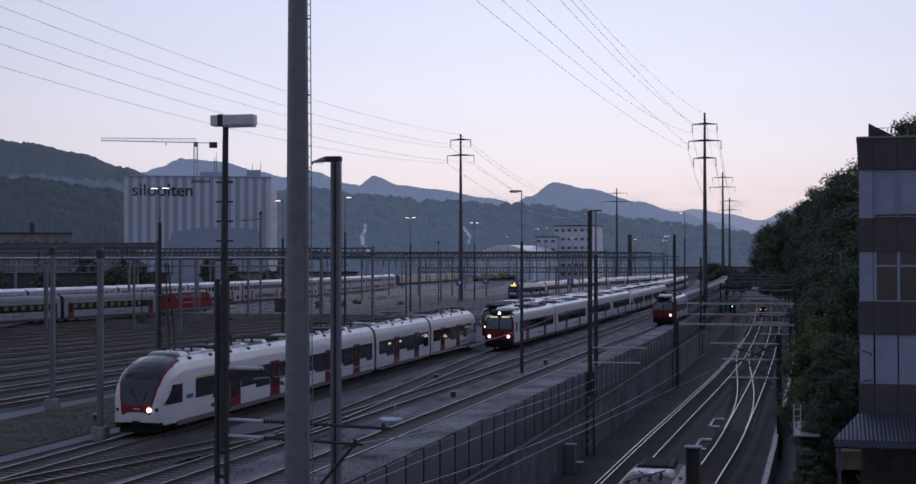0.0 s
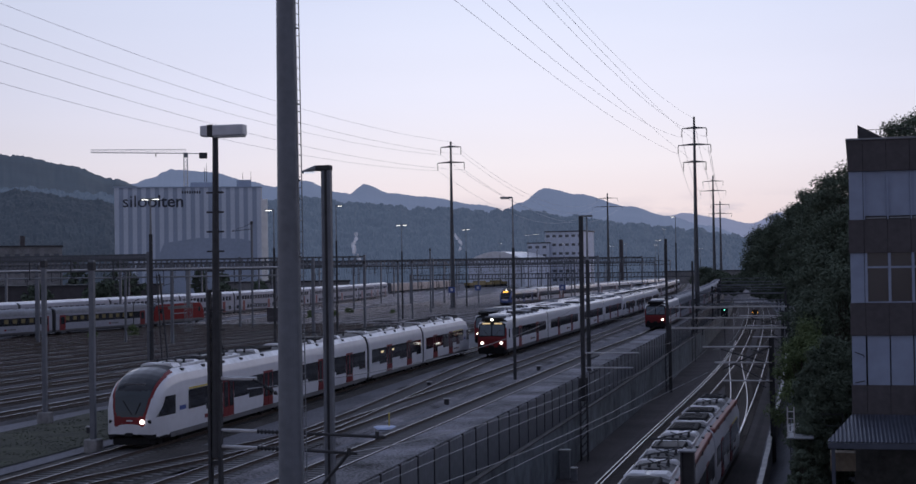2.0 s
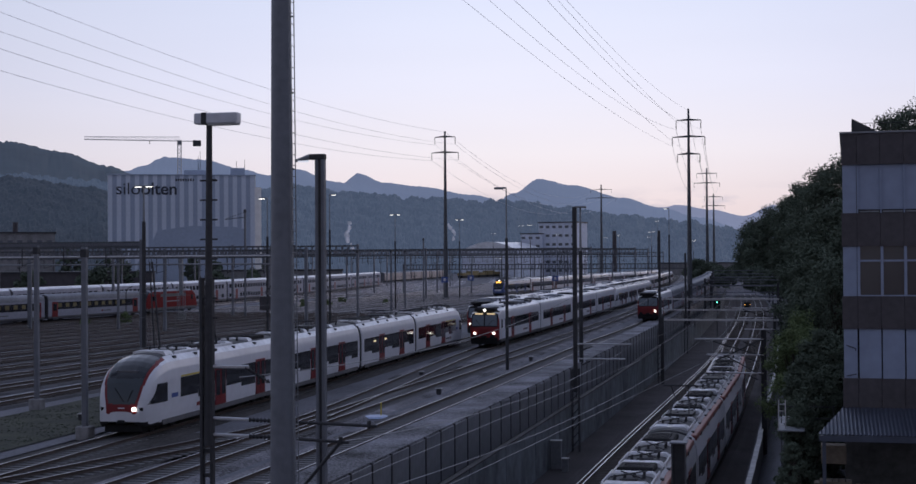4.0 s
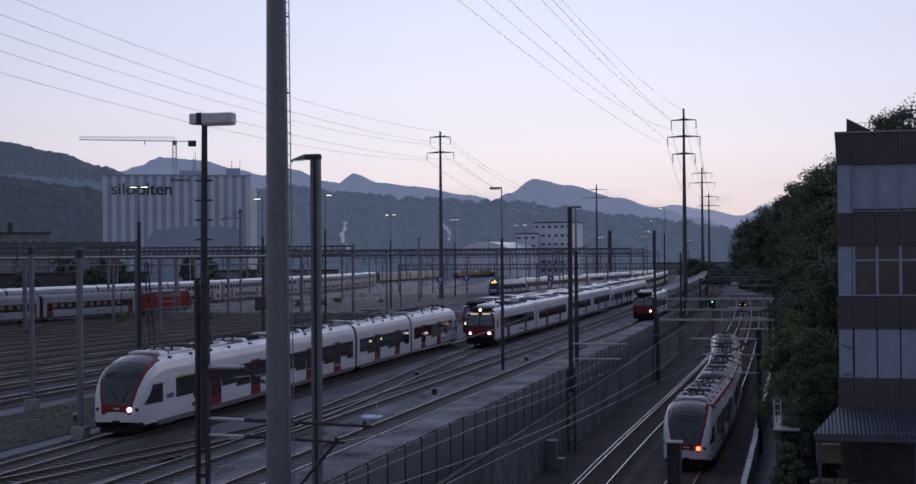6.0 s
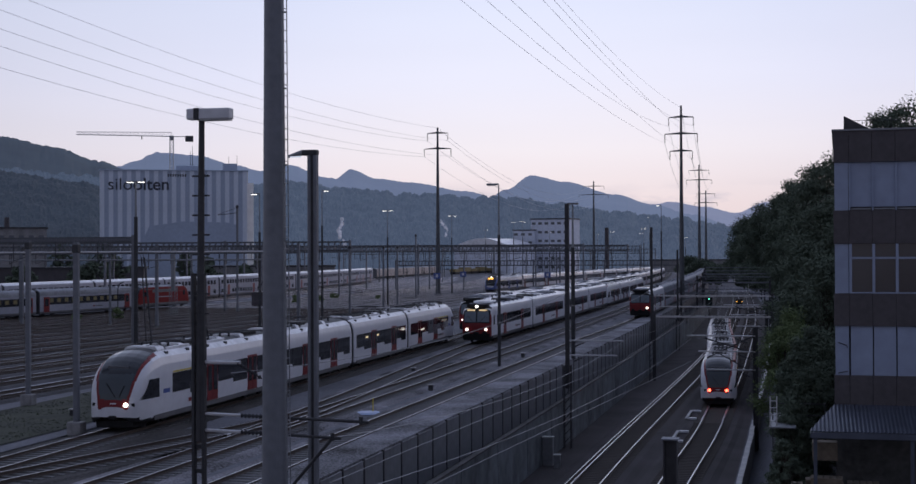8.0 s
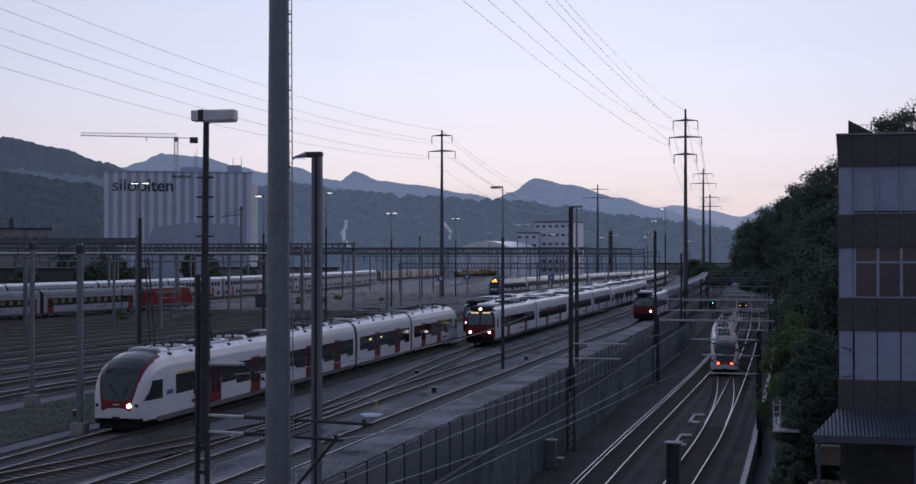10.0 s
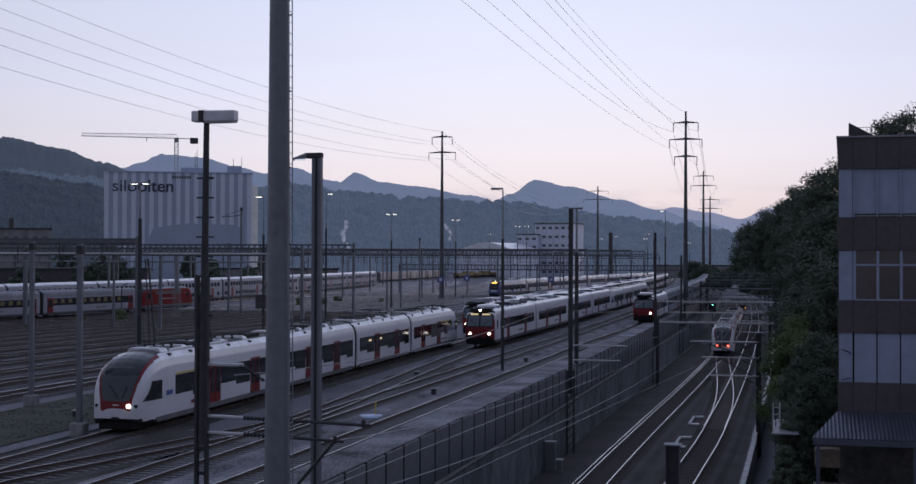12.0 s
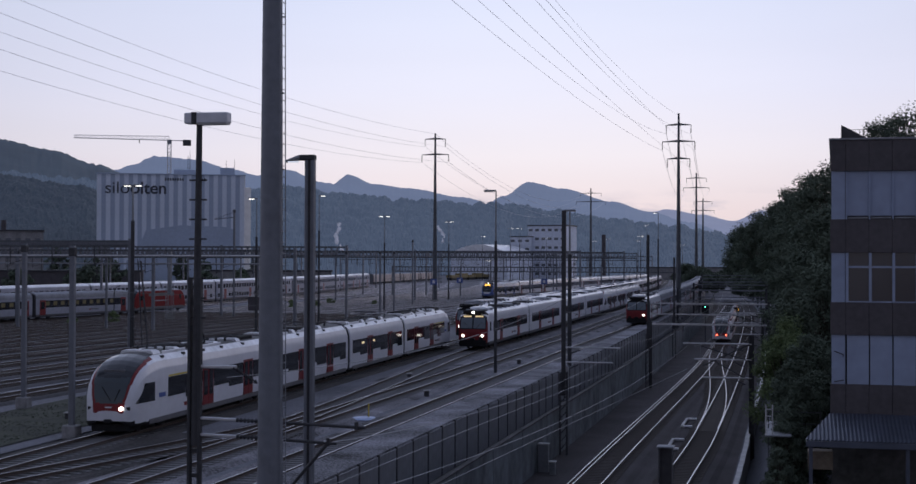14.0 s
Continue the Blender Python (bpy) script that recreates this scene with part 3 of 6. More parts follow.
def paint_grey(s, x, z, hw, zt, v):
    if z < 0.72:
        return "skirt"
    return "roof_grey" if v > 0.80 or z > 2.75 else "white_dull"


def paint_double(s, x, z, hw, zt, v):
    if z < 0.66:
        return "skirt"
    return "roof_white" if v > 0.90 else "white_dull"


def paint_goods(s, x, z, hw, zt, v):
    if z < 1.0:
        return "black"
    return "roof_grey" if v > 0.9 else "ochre_pale"


def paint_red(s, x, z, hw, zt, v):
    if z < 0.85:
        return "skirt"
    if s < 1.3 and v > 0.8 and z > 1.9 and abs(x) < 1.2:
        return "glass"
    return "roof_grey" if v > 0.92 and s > 1.3 else "loco_red"


def paint_blue(s, x, z, hw, zt, v):
    if z < 0.8:
        return "skirt"
    if s < 2.0 and v > 0.80 and z > 1.5 and abs(x) < 0.87 * hw:
        return "glass"
    if s < 3.0:
        return "blue" if v < 0.9 else "white"
    return "roof_white" if v > 0.90 else "white"


def finer(rows, k):
    """The rows with k steps between each two."""
    out = []
    for p, q in zip(rows, rows[1:]):
        out += [tuple(u + (w - u) * i / k for u, w in zip(p, q)) for i in range(k)]
    return tuple(out) + (tuple(rows[-1]),)


def loft(rows, prof, paint):
    """Shells by paint: rows of (y, distance from a tip, half width, top, bottom)."""
    out = {}
    k = len(prof)
    full = [(-a, b) for a, b in prof] + [(a, b) for a, b in reversed(prof[:-1])]
    verts = []
    for y, s, hw, zt, zb in rows:
        verts += [(a * hw, y, zb + b * (zt - zb)) for a, b in full]
    n = len(full)

    def put(q, key):
        out.setdefault(key, []).append(q)
    for i in range(len(rows) - 1):
        s = (rows[i][1] + rows[i + 1][1]) / 2
        hw, zt, zb = [(rows[i][c] + rows[i + 1][c]) / 2 for c in (2, 3, 4)]
        for j in range(n - 1):
            q = (i * n + j, i * n + j + 1, (i + 1) * n + j + 1, (i + 1) * n + j)
            c = [sum(verts[a][e] for a in q) / 4 for e in range(3)]
            put(q, paint(s, c[0], c[2], hw, zt, (full[j][1] + full[j + 1][1]) / 2))
    first, last = tuple(range(n)), tuple(reversed(range((len(rows) - 1) * n, len(rows) * n)))
    for cap, row in ((first, rows[0]), (last, rows[-1])):
        key = paint(row[1], 0, row[4] + 0.55 * (row[3] - row[4]), row[2], row[3], 0.4)
        put(cap, "skirt" if row[1] > 4 else key)
    return verts, out


NAMES = {"glass_front": "windscreen", "dark_steel": "roof_trough", "white": "body", "white_dull": "body", "roof_white": "roof", "roof_grey": "roof", "red": "red_livery", "loco_red": "red_livery", "skirt": "skirt", "glass": "cab_window", "black": "buffer_beam", "ochre_pale": "body", "blue": "blue_livery"}
CARS = {}


def car_meshes(kind, L, front, rear):
    """The meshes of a car, tip at y = 0; shared between alike cars."""
    key = (kind, L, front, rear)
    if key in CARS:
        return CARS[key]
    paint = {"flirt": paint_slant, "domino": paint_blunt, "coach": paint_flat, "grey": paint_grey, "double": paint_double, "goods": paint_goods, "loco": paint_red, "blue": paint_blue}[kind]
    prof = BODY if kind in ("flirt", "blue") else BOXY
    head = NOSES[front] if front else ((0.0, 1.38, 3.72, 0.36), (0.06, 1.44, 3.80, 0.34))
    tail = NOSES[rear] if rear else ((0.0, 1.38, 3.72, 0.36), (0.06, 1.44, 3.80, 0.34))
    if kind == "double":
        head = tail = ((0.0, 1.36, 4.42, 0.36), (0.08, 1.42, 4.55, 0.34))
    head, tail, prof = finer(head, 5 if front else 1), finer(tail, 5 if rear else 1), finer(prof, 7 if kind == "flirt" and (front or rear) else 2)
    a = [(s, s if front else s + 9, *r) for s, *r in head]
    b = [(L - s, s if rear else s + 9, *r) for s, *r in reversed(tail)]
    mid = []
    y = a[-1][0] + 1.5
    while y < b[0][0] - 0.8:
        mid.append((y, 9, *a[-1][2:]))
        y += 3.0
    verts, shells = loft(a + mid + b, prof, paint)
    out = []
    for mk, faces in shells.items():
        used = sorted({i for q in faces for i in q})
        idx = {i: n for n, i in enumerate(used)}
        me = bpy.data.meshes.new(NAMES[mk])
        me.from_pydata([verts[i] for i in used], [], [tuple(idx[i] for i in q) for q in faces])
        me.update()
        me.materials.append(M[mk])
        for p in me.polygons:
            p.use_smooth = mk not in ("black",)
        me.set_sharp_from_angle(angle=radians(38))
        out.append((NAMES[mk], me, len(faces)))
    # the largest shell carries the others
    out.sort(key=lambda o: (o[0] != "body" and o[0] != "red_livery", -o[2]))
    CARS[key] = [(a, b) for a, b, _ in out]
    return CARS[key]


def block(bm, x, y0, y1, z0, z1, d=0.02, lean=0.0):
    """A thin panel proud of both sides of a car."""
    for s in (-1, 1):
        box(bm, s * (x - 0.03), s * (x + d), y0, y1, z0, z1)


def skin(s, z):
    """Half width of the slanted nose's skin at distance s and height z."""
    for p, q in zip(NOSES["slant"], NOSES["slant"][1:]):
        if s <= q[0]:
            t = (s - p[0]) / (q[0] - p[0])
            hw, zt, zb = [p[i] + (q[i] - p[i]) * t for i in (1, 2, 3)]
            break
    v = (z - zb) / (zt - zb)
    for (a0, b0), (a1, b1) in zip(BODY, BODY[1:]):
        if v <= b1:
            return hw * (a0 + (a1 - a0) * (v - b0) / (b1 - b0))
    return 0.0


def cab_pane(bm, side, tip, sgn):
    """The angled side window of the cab, following the skin."""
    n, k = 10, 6
    grid = []
    for j in range(k + 1):
        w = j / k
        z = 1.47 + 0.93 * w
        lo = 0.26 + 0.84 * w + 0.12 * math.sin(math.pi * w)
        row = []
        for i in range(n + 1):
            s = lo + (2.20 - lo) * i / n
            row.append(bm.verts.new((side * (skin(s, z) + 0.014), tip + sgn * s, z)))
        grid.append(row)
    for j in range(k):
        for i in range(n):
            bm.faces.new((grid[j][i], grid[j][i + 1], grid[j + 1][i + 1], grid[j + 1][i]))


def bridge(bm, y, ln):
    """A pale cover that spans the roof trough, with sloped shoulders."""
    pts = ((-0.90, 3.66), (-0.84, 3.78), (-0.76, 3.84), (0.76, 3.84), (0.84, 3.78), (0.90, 3.66))
    a = [bm.verts.new((x, y, z)) for x, z in pts]
    b = [bm.verts.new((x, y + ln, z)) for x, z in pts]
    bm.faces.new(a)
    bm.faces.new(list(reversed(b)))
    for i in range(6):
        bm.faces.new((a[i], b[i], b[(i + 1) % 6], a[(i + 1) % 6]))


BITS = {}
PAIRED = {"window", "door", "door_glass", "cab_window", "cab_door", "blue_panel", "logo_block", "lettering_bar", "window_band", "sill_stripe", "headlight_housing", "buffer", "grille", "side_stripe", "class_stripe"}


def bit(key, make, material):
    if key not in BITS:
        bm = bmesh.new()
        make(bm)
        BITS[key] = mesh_of(key[0], bm, material)
    return BITS[key]


def side_bits(kind, L, front, rear, lit):
    """(name, mesh, material) of windows, doors and gear on one car."""
    key = (kind, L, front, rear, lit)
    if key in BITS:
        return BITS[key]
    out = []

    def add(name, material, make, **k):
        bm = bmesh.new()
        make(bm, **k)
        if name not in PAIRED:
            out.append((name, mesh_of(name, bm, material)))
            return
        for s in (-1, 1):
            half = bm.copy()
            bmesh.ops.delete(half, geom=[v for v in half.verts if v.co.x * s < 0], context="VERTS")
            if half.verts:
                out.append((name, mesh_of(name, half, material)))
            else:
                half.free()
        bm.free()
    y0 = 3.8 if front in ("slant",) else 1.7 if front else 0.6
    y1 = L - (3.6 if rear in ("slant",) else 1.7 if rear else 0.6)
    glass = "glass_lit" if lit else "glass"
    if kind in ("flirt", "blue"):
        doors = [0.34, 0.72] if not front and not rear else [0.47, 0.79] if front else [0.21, 0.53]
        doors = [L * d for d in doors]
        stops = [y0] + [e for d in doors for e in (d - 0.85, d + 0.85)] + [y1]
        for a, b in zip(stops[::2], stops[1::2]):
            n = max(1, round((b - a) / 1.9))
            for i in range(n):
                p, q = a + (b - a) * i / n + 0.03, a + (b - a) * (i + 1) / n - 0.03
                low = 1.30 if i % 2 else 1.52
                add("window", glass, lambda bm: block(bm, 1.44, p, q, low, 2.50))
        for d in doors:
            for e in (-0.76, 0.02):
                add("door", "red" if kind == "flirt" else "blue", lambda bm: block(bm, 1.44, d + e, d + e + 0.74, 0.62, 2.62, 0.03))
                add("door_glass", "glass", lambda bm: block(bm, 1.45, d + e + 0.10, d + e + 0.64, 1.14, 2.50, 0.035))
        add("window_band", "glass", lambda bm: block(bm, 1.44, y0 + 0.1, y1 - 0.1, 1.92, 2.46, 0.010))
        add("sill_stripe", "skirt", lambda bm: block(bm, 1.435, y0 if not front else 1.6, y1, 0.36, 0.60, 0.015))
        for sgn, nose, tip in ((1, front, 0.0), (-1, rear, L)):
            if nose == "slant":
                for side in (-1, 1):
                    add("cab_side_window", "glass", lambda bm: cab_pane(bm, side, tip, sgn))
                add("blue_panel", "blue", lambda bm: block(bm, 1.44, min(tip + sgn * 2.7, tip + sgn * 3.5), max(tip + sgn * 2.7, tip + sgn * 3.5), 1.58, 1.80, 0.012))
                add("logo_block", "red", lambda bm: block(bm, 1.44, min(tip + sgn * 5.9, tip + sgn * 6.3), max(tip + sgn * 5.9, tip + sgn * 6.3), 0.86, 1.05, 0.012))
                add("lettering_bar", "skirt", lambda bm: block(bm, 1.44, min(tip + sgn * 6.5, tip + sgn * 8.0), max(tip + sgn * 6.5, tip + sgn * 8.0), 0.89, 1.02, 0.012))
                add("class_stripe", "yellow", lambda bm: block(bm, 1.44, min(tip + sgn * 3.9, tip + sgn * 8.2), max(tip + sgn * 3.9, tip + sgn * 8.2), 2.52, 2.60, 0.012))
                add("headlight_housing", "black", lambda bm: [box(bm, s * 0.52, s * 1.10, tip + sgn * 0.05, tip + sgn * 0.5, 1.16, 1.36, 0.04) for s in (-1, 1)])
                add("coupler", "black", lambda bm: (box(bm, -0.2, 0.2, tip - sgn * 0.12, tip + sgn * 0.6, 0.55, 0.74, 0.05), box(bm, -1.0, 1.0, tip + sgn * 0.25, tip + sgn * 1.0, 0.12, 0.5, 0.05)))
                add("destination_sign", "skirt", lambda bm: box(bm, -0.55, 0.55, tip + sgn * 0.66, tip + sgn * 0.86, 2.86, 3.08, 0.02))
                add("wiper", "black", lambda bm: (rod(bm, (0.1, tip + sgn * 0.06, 1.62), (-0.42, tip + sgn * 0.22, 2.27), 0.02), rod(bm, (0.3, tip + sgn * 0.06, 1.62), (0.5, tip + sgn * 0.19, 2.17), 0.02)))
                add("emblem", "white", lambda bm: box(bm, -0.17, 0.17, tip + sgn * 0.02, tip + sgn * 0.2, 1.22, 1.34, 0.01))
    elif kind in ("domino", "coach", "grey"):
        doors = [L * 0.30, L * 0.72] if kind == "domino" else [1.5, L - 1.5]
        add("window_band", "glass", lambda bm: block(bm, 1.44, y0 + (1.2 if front else 0.8), y1 - 0.8, 1.62, 2.62, 0.008))
        y = y0 + 1.6
        while y < y1 - 1.6:
            if min(abs(y + 0.7 - d) for d in doors) > 1.3:
                add("window", glass, lambda bm: block(bm, 1.44, y, y + (0.85 if lit else 1.25), 1.92 if lit else 1.70, 2.50, 0.02))
            y += 1.75
        for d in doors:
            add("door", "red", lambda bm: block(bm, 1.44, d - 0.65, d + 0.65, 0.60, 2.70, 0.03))
            add("door_glass", "glass", lambda bm: block(bm, 1.45, d - 0.42, d + 0.42, 1.45, 2.45, 0.035))
        add("logo_block", "red", lambda bm: block(bm, 1.44, L * 0.55, L * 0.55 + 0.5, 1.0, 1.22, 0.012))
        add("lettering_bar", "skirt", lambda bm: block(bm, 1.44, L * 0.55 + 0.7, L * 0.55 + 2.4, 1.03, 1.18, 0.012))
        for sgn, nose, tip in ((1, front, 0.0), (-1, rear, L)):
            if nose == "blunt":
                for s in (-1, 1):
                    def pane(bm):
                        vs = [bm.verts.new(c) for c in ((s * 0.06, tip + sgn * 0.0, 2.02), (s * 1.22, tip + sgn * 0.06, 2.02), (s * 1.16, tip + sgn * 0.26, 3.02), (s * 0.06, tip + sgn * 0.20, 3.02))]
                        ws = [bm.verts.new(v.co + Vector((0, sgn * 0.25, 0))) for v in vs]
                        bm.faces.new(vs)
                        for i in range(4):
                            bm.faces.new((vs[i], vs[(i + 1) % 4], ws[(i + 1) % 4], ws[i]))
                    add("windscreen", "glass_pale", pane)
                    add("wiper", "black", lambda bm: rod(bm, (s * 0.35, tip - sgn * 0.02, 2.05), (s * 0.85, tip + sgn * 0.08, 2.6), 0.018))
                add("buffer", "black", lambda bm: [rod(bm, (s * 0.88, tip + sgn * 0.1, 1.02), (s * 0.88, tip - sgn * 0.55, 1.02), 0.16, 0.22, 10) for s in (-1, 1)])
                add("buffer_beam", "black", lambda bm: (box(bm, -1.3, 1.3, tip - sgn * 0.02, tip + sgn * 0.5, 0.3, 0.95, 0.05), box(bm, -0.25, 0.25, tip - sgn * 0.4, tip, 0.85, 1.1, 0.04)))
                add("roof_hood", "black", lambda bm: box(bm, -1.02, 1.02, tip + sgn * 0.30, tip + sgn * 2.2, 3.42, 3.72, 0.08))
                add("cab_door", "glass", lambda bm: block(bm, 1.44, min(tip + sgn * 1.15, tip + sgn * 1.75), max(tip + sgn * 1.15, tip + sgn * 1.75), 1.75, 2.6, 0.02))
    elif kind == "double":
        for z0, z1 in ((1.05, 1.75), (2.85, 3.62)):
            y = 0.9
            while y < L - 1.6:
                if z0 > 2 or min(abs(y + 0.55 - L * e) for e in (0.2, 0.8)) > 1.5:
                    add("window", glass, lambda bm: block(bm, 1.40, y, y + 1.15, z0, z1, 0.03))
                y += 1.62
        for e in (0.2, 0.8):
            add("door", "red", lambda bm: block(bm, 1.40, L * e - 0.65, L * e + 0.65, 0.60, 2.60, 0.04))
    elif kind == "loco":
        add("grille", "skirt", lambda bm: block(bm, 1.47, L * 0.25, L * 0.75, 2.6, 3.1, 0.012))
        add("side_stripe", "white_dull", lambda bm: block(bm, 1.47, L * 0.3, L * 0.62, 1.80, 1.94, 0.012))
        add("cab_window", "glass", lambda bm: block(bm, 1.46, 1.7, 2.4, 2.0, 2.75, 0.02))
        add("cab_window", "glass", lambda bm: block(bm, 1.46, L - 2.4, L - 1.7, 2.0, 2.75, 0.02))
    # running gear
    for c in (2.9 if front or kind == "loco" else 2.4, L - (2.9 if rear or kind == "loco" else 2.4)):
        def bogie(bm):
            box(bm, -1.12, 1.12, c - 1.75, c + 1.75, 0.42, 0.68, 0.05)
            for w in (-1.25, 1.25):
                for s in (-0.78, 0.78):
                    rod(bm, (s - 0.07, c + w, 0.44), (s + 0.07, c + w, 0.44), 0.44, 0.44, 14)
                for s in (-1.08, 1.08):
                    box(bm, s - 0.10, s + 0.10, c + w - 0.22, c + w + 0.22, 0.28, 0.62, 0.03)
        add("bogie", "black", bogie)
    add("underframe_box", "black", lambda bm: box(bm, -1.2, 1.2, 5.2, L - 5.2, 0.28, 0.62, 0.06))
    # roof gear
    rng = random.Random(int(L * 10) + len(kind) + (3 if front else 0))
    if kind == "flirt":
        y = y0 - 0.6 if front else y0 + 0.3
        while y < y1 - 3.0:
            ln = rng.choice((0.6, 0.9, 1.2))
            add("roof_bridge", "roof_white", lambda bm: bridge(bm, y, ln))
            add("roof_plate", "panel_grey", lambda bm: [box(bm, q, q + 0.62, y + 0.12, y + ln - 0.12, 3.835, 3.87, 0.01) for q in (-0.74, 0.12)])
            gap = rng.choice((2.0, 2.8, 3.4))
            style = rng.random()
            if style < 0.5:
                add("roof_box", "black", lambda bm: box(bm, -0.72, 0.72, y + ln + 0.25, y + ln + gap - 0.2, 3.66, 3.93, 0.06))
                add("roof_grille", "dark_steel", lambda bm: [box(bm, -0.5, 0.5, y + ln + 0.4 + 0.22 * q, y + ln + 0.46 + 0.22 * q, 3.93, 3.955) for q in range(int((gap - 0.8) / 0.22))])
            else:
                def gear(bm):
                    for q in range(4):
                        a = y + ln + 0.3 + q * (gap - 0.6) / 4
                        rod(bm, (-0.5 + 0.33 * q, a, 3.72), (-0.45 + 0.33 * q, a, 4.02), 0.08, 0.05, 8)
                    rod(bm, (-0.6, y + ln + 0.2, 3.95), (0.6, y + ln + gap - 0.2, 3.98), 0.03)
                    rod(bm, (0.6, y + ln + 0.2, 3.92), (-0.4, y + ln + gap - 0.3, 3.95), 0.03)
                    box(bm, -0.3, 0.35, y + ln + 0.4, y + ln + 0.9, 3.70, 3.86, 0.03)
                add("roof_gear", "dark_steel", gear)
            add("roof_hatch", "dark_steel", lambda bm: box(bm, 0.93, 1.16, y + ln * 0.5, y + ln * 0.5 + 0.32, 3.44, 3.60, 0.02))
            y += ln + gap
        for s in (-1, 1):
            for q in range(int((y1 - y0 - 1) / 5.1)):
                add("roof_fairing", "roof_white", lambda bm: box(bm, min(s * 0.88, s * 0.96), max(s * 0.88, s * 0.96), y0 + 0.4 + q * 5.1, y0 + 3.4 + q * 5.1, 3.56, 3.80, 0.03))
    elif kind in ("domino", "coach", "blue"):
        y = y0 + 0.8
        while y < y1 - 2.5:
            ln = rng.choice((1.6, 2.4, 3.2))
            if rng.random() < (0.75 if front else 0.35):
                add("roof_unit", rng.choice(("roof_white", "roof_grey", "dark_steel")), lambda bm: box(bm, -0.82, 0.82, y, y + ln, 3.66, 3.98, 0.09))
                add("roof_grille", "black", lambda bm: [box(bm, -0.62, 0.62, y + ln + 0.12 + 0.16 * g, y + ln + 0.2 + 0.16 * g, 3.74, 3.90) for g in range(4)])
            y += ln + rng.choice((0.9, 1.3, 2.2))
        add("roof_rib", "roof_grey", lambda bm: [box(bm, -1.05, 1.05, 1.9 + g * 2.4, 1.98 + g * 2.4, 3.50, 3.80) for g in range(int((L - 3) / 2.4))])
    else:
        add("roof_rib", "roof_grey", lambda bm: [box(bm, -0.5, 0.5, 1.5 + g * 2.4, 2.1 + g * 2.4, 3.76, 3.86, 0.03) for g in range(int((L - 3) / 2.4))])
    BITS[key] = out
    return out


def pantograph(parent, y, z=3.9, up=0.9):
    bm = bmesh.new()
    for s in (-0.5, 0.5):
        rod(bm, (s, y, z), (s * 0.7, y + 1.3, z + up * 0.5), 0.04)
        rod(bm, (s * 0.7, y + 1.3, z + up * 0.5), (s * 0.9, y + 0.2, z + up), 0.03)
    rod(bm, (-0.85, y + 0.2, z + up), (0.85, y + 0.2, z + up), 0.04)
    rod(bm, (-0.85, y + 0.35, z + up), (0.85, y + 0.35, z + up), 0.04)
    box(bm, -0.7, 0.7, y - 0.3, y + 1.6, z - 0.12, z + 0.02)
    for s in (-0.6, 0.6):
        for u in (-0.2, 1.5):
            rod(bm, (s, y + u, z - 0.25), (s, y + u, z), 0.09, 0.06, 8)
    part("pantograph", bm, "dark_steel", parent)


def car(parent, kind, L, front=None, rear=None, lit=False):
    """One car under parent, its front at y = 0."""
    root = None
    for name, me in car_meshes(kind, L, front, rear):
        o = piece(name if root else "car", me, root or parent)
        root = root or o
    for name, me in side_bits(kind, L, front, rear, lit):
        ob = piece(name, me, root)
        if name in ("roof_rib", "roof_grille", "roof_gear"):
            ob["kind"] = "stuff"
    return root


def lights(root, tip, sgn, colour, spots, r=0.085):
    for x, y, z in spots:
        bm = bmesh.new()
        rod(bm, (x, tip + sgn * (y - 0.07), z), (x, tip + sgn * (y + 0.08), z), r, r, 12)
        part("headlight" if colour != "lamp_red" else "tail_light", bm, colour, root)


def bellows(root, y):
    bm = bmesh.new()
    for k in range(5):
        box(bm, -1.18, 1.18, y + 0.02 + k * 0.12, y + 0.09 + k * 0.12, 0.8, 3.5, 0.02)
    box(bm, -1.1, 1.1, y, y + 0.64, 0.85, 3.42)
    part("bellows", bm, "black", root)


def place(fx, y, L, z=0.0):
    """Pose of a car whose front is at y on the track fx."""
    x0, x1 = fx(y), fx(y + L)
    return Matrix.Translation((x0, y, z)) @ Matrix.Rotation(-math.atan2(x1 - x0, L), 4, "Z")


def consist(name, label, fx, y, cars, category="train", gap=0.6):
    """A parked train of (kind, length, front, rear, lit)."""
    th = thing(name, label, category, group="parked trains")
    roots = []
    for n, (kind, L, front, rear, lit) in enumerate(cars):
        r = car(th, kind, L, front, rear, lit)
        r.matrix_basis = place(fx, y, L)
        if n < len(cars) - 1:
            bellows(r, L)
        roots.append(r)
        y += L + gap
    return roots


FLIRT = [("flirt", 19.6, "slant", None, False), ("flirt", 16.5, None, None, False), ("flirt", 16.5, None, None, False), ("flirt", 19.6, None, "slant", False)]
LAMPS = ((-0.67, 0.03, 1.26), (0.67, 0.03, 1.26))

f1 = consist("regional_train", "white regional train with red doors and one headlight lit", x_t4, 62.2, FLIRT)
lights(f1[0], 0, 1, "lamp_white", LAMPS[1:], 0.11)
for r, y in ((f1[1], 7), (f1[2], 9)):
    pantograph(r, y, 3.95, 0.35)
for y in (3.1, 6.2):
    bm = bmesh.new()
    box(bm, 1.43, 1.478, y, y + 0.7, 2.12, 2.26)
    part("lit_window", bm, "lamp_warm", f1[2])

D = ("domino", 23.2, None, None, False)
d1 = consist("commuter_train", "white commuter train with a red cab and lit headlights", x_t3, 131.0, [("domino", 23.2, "blunt", None, False), D, D, D])
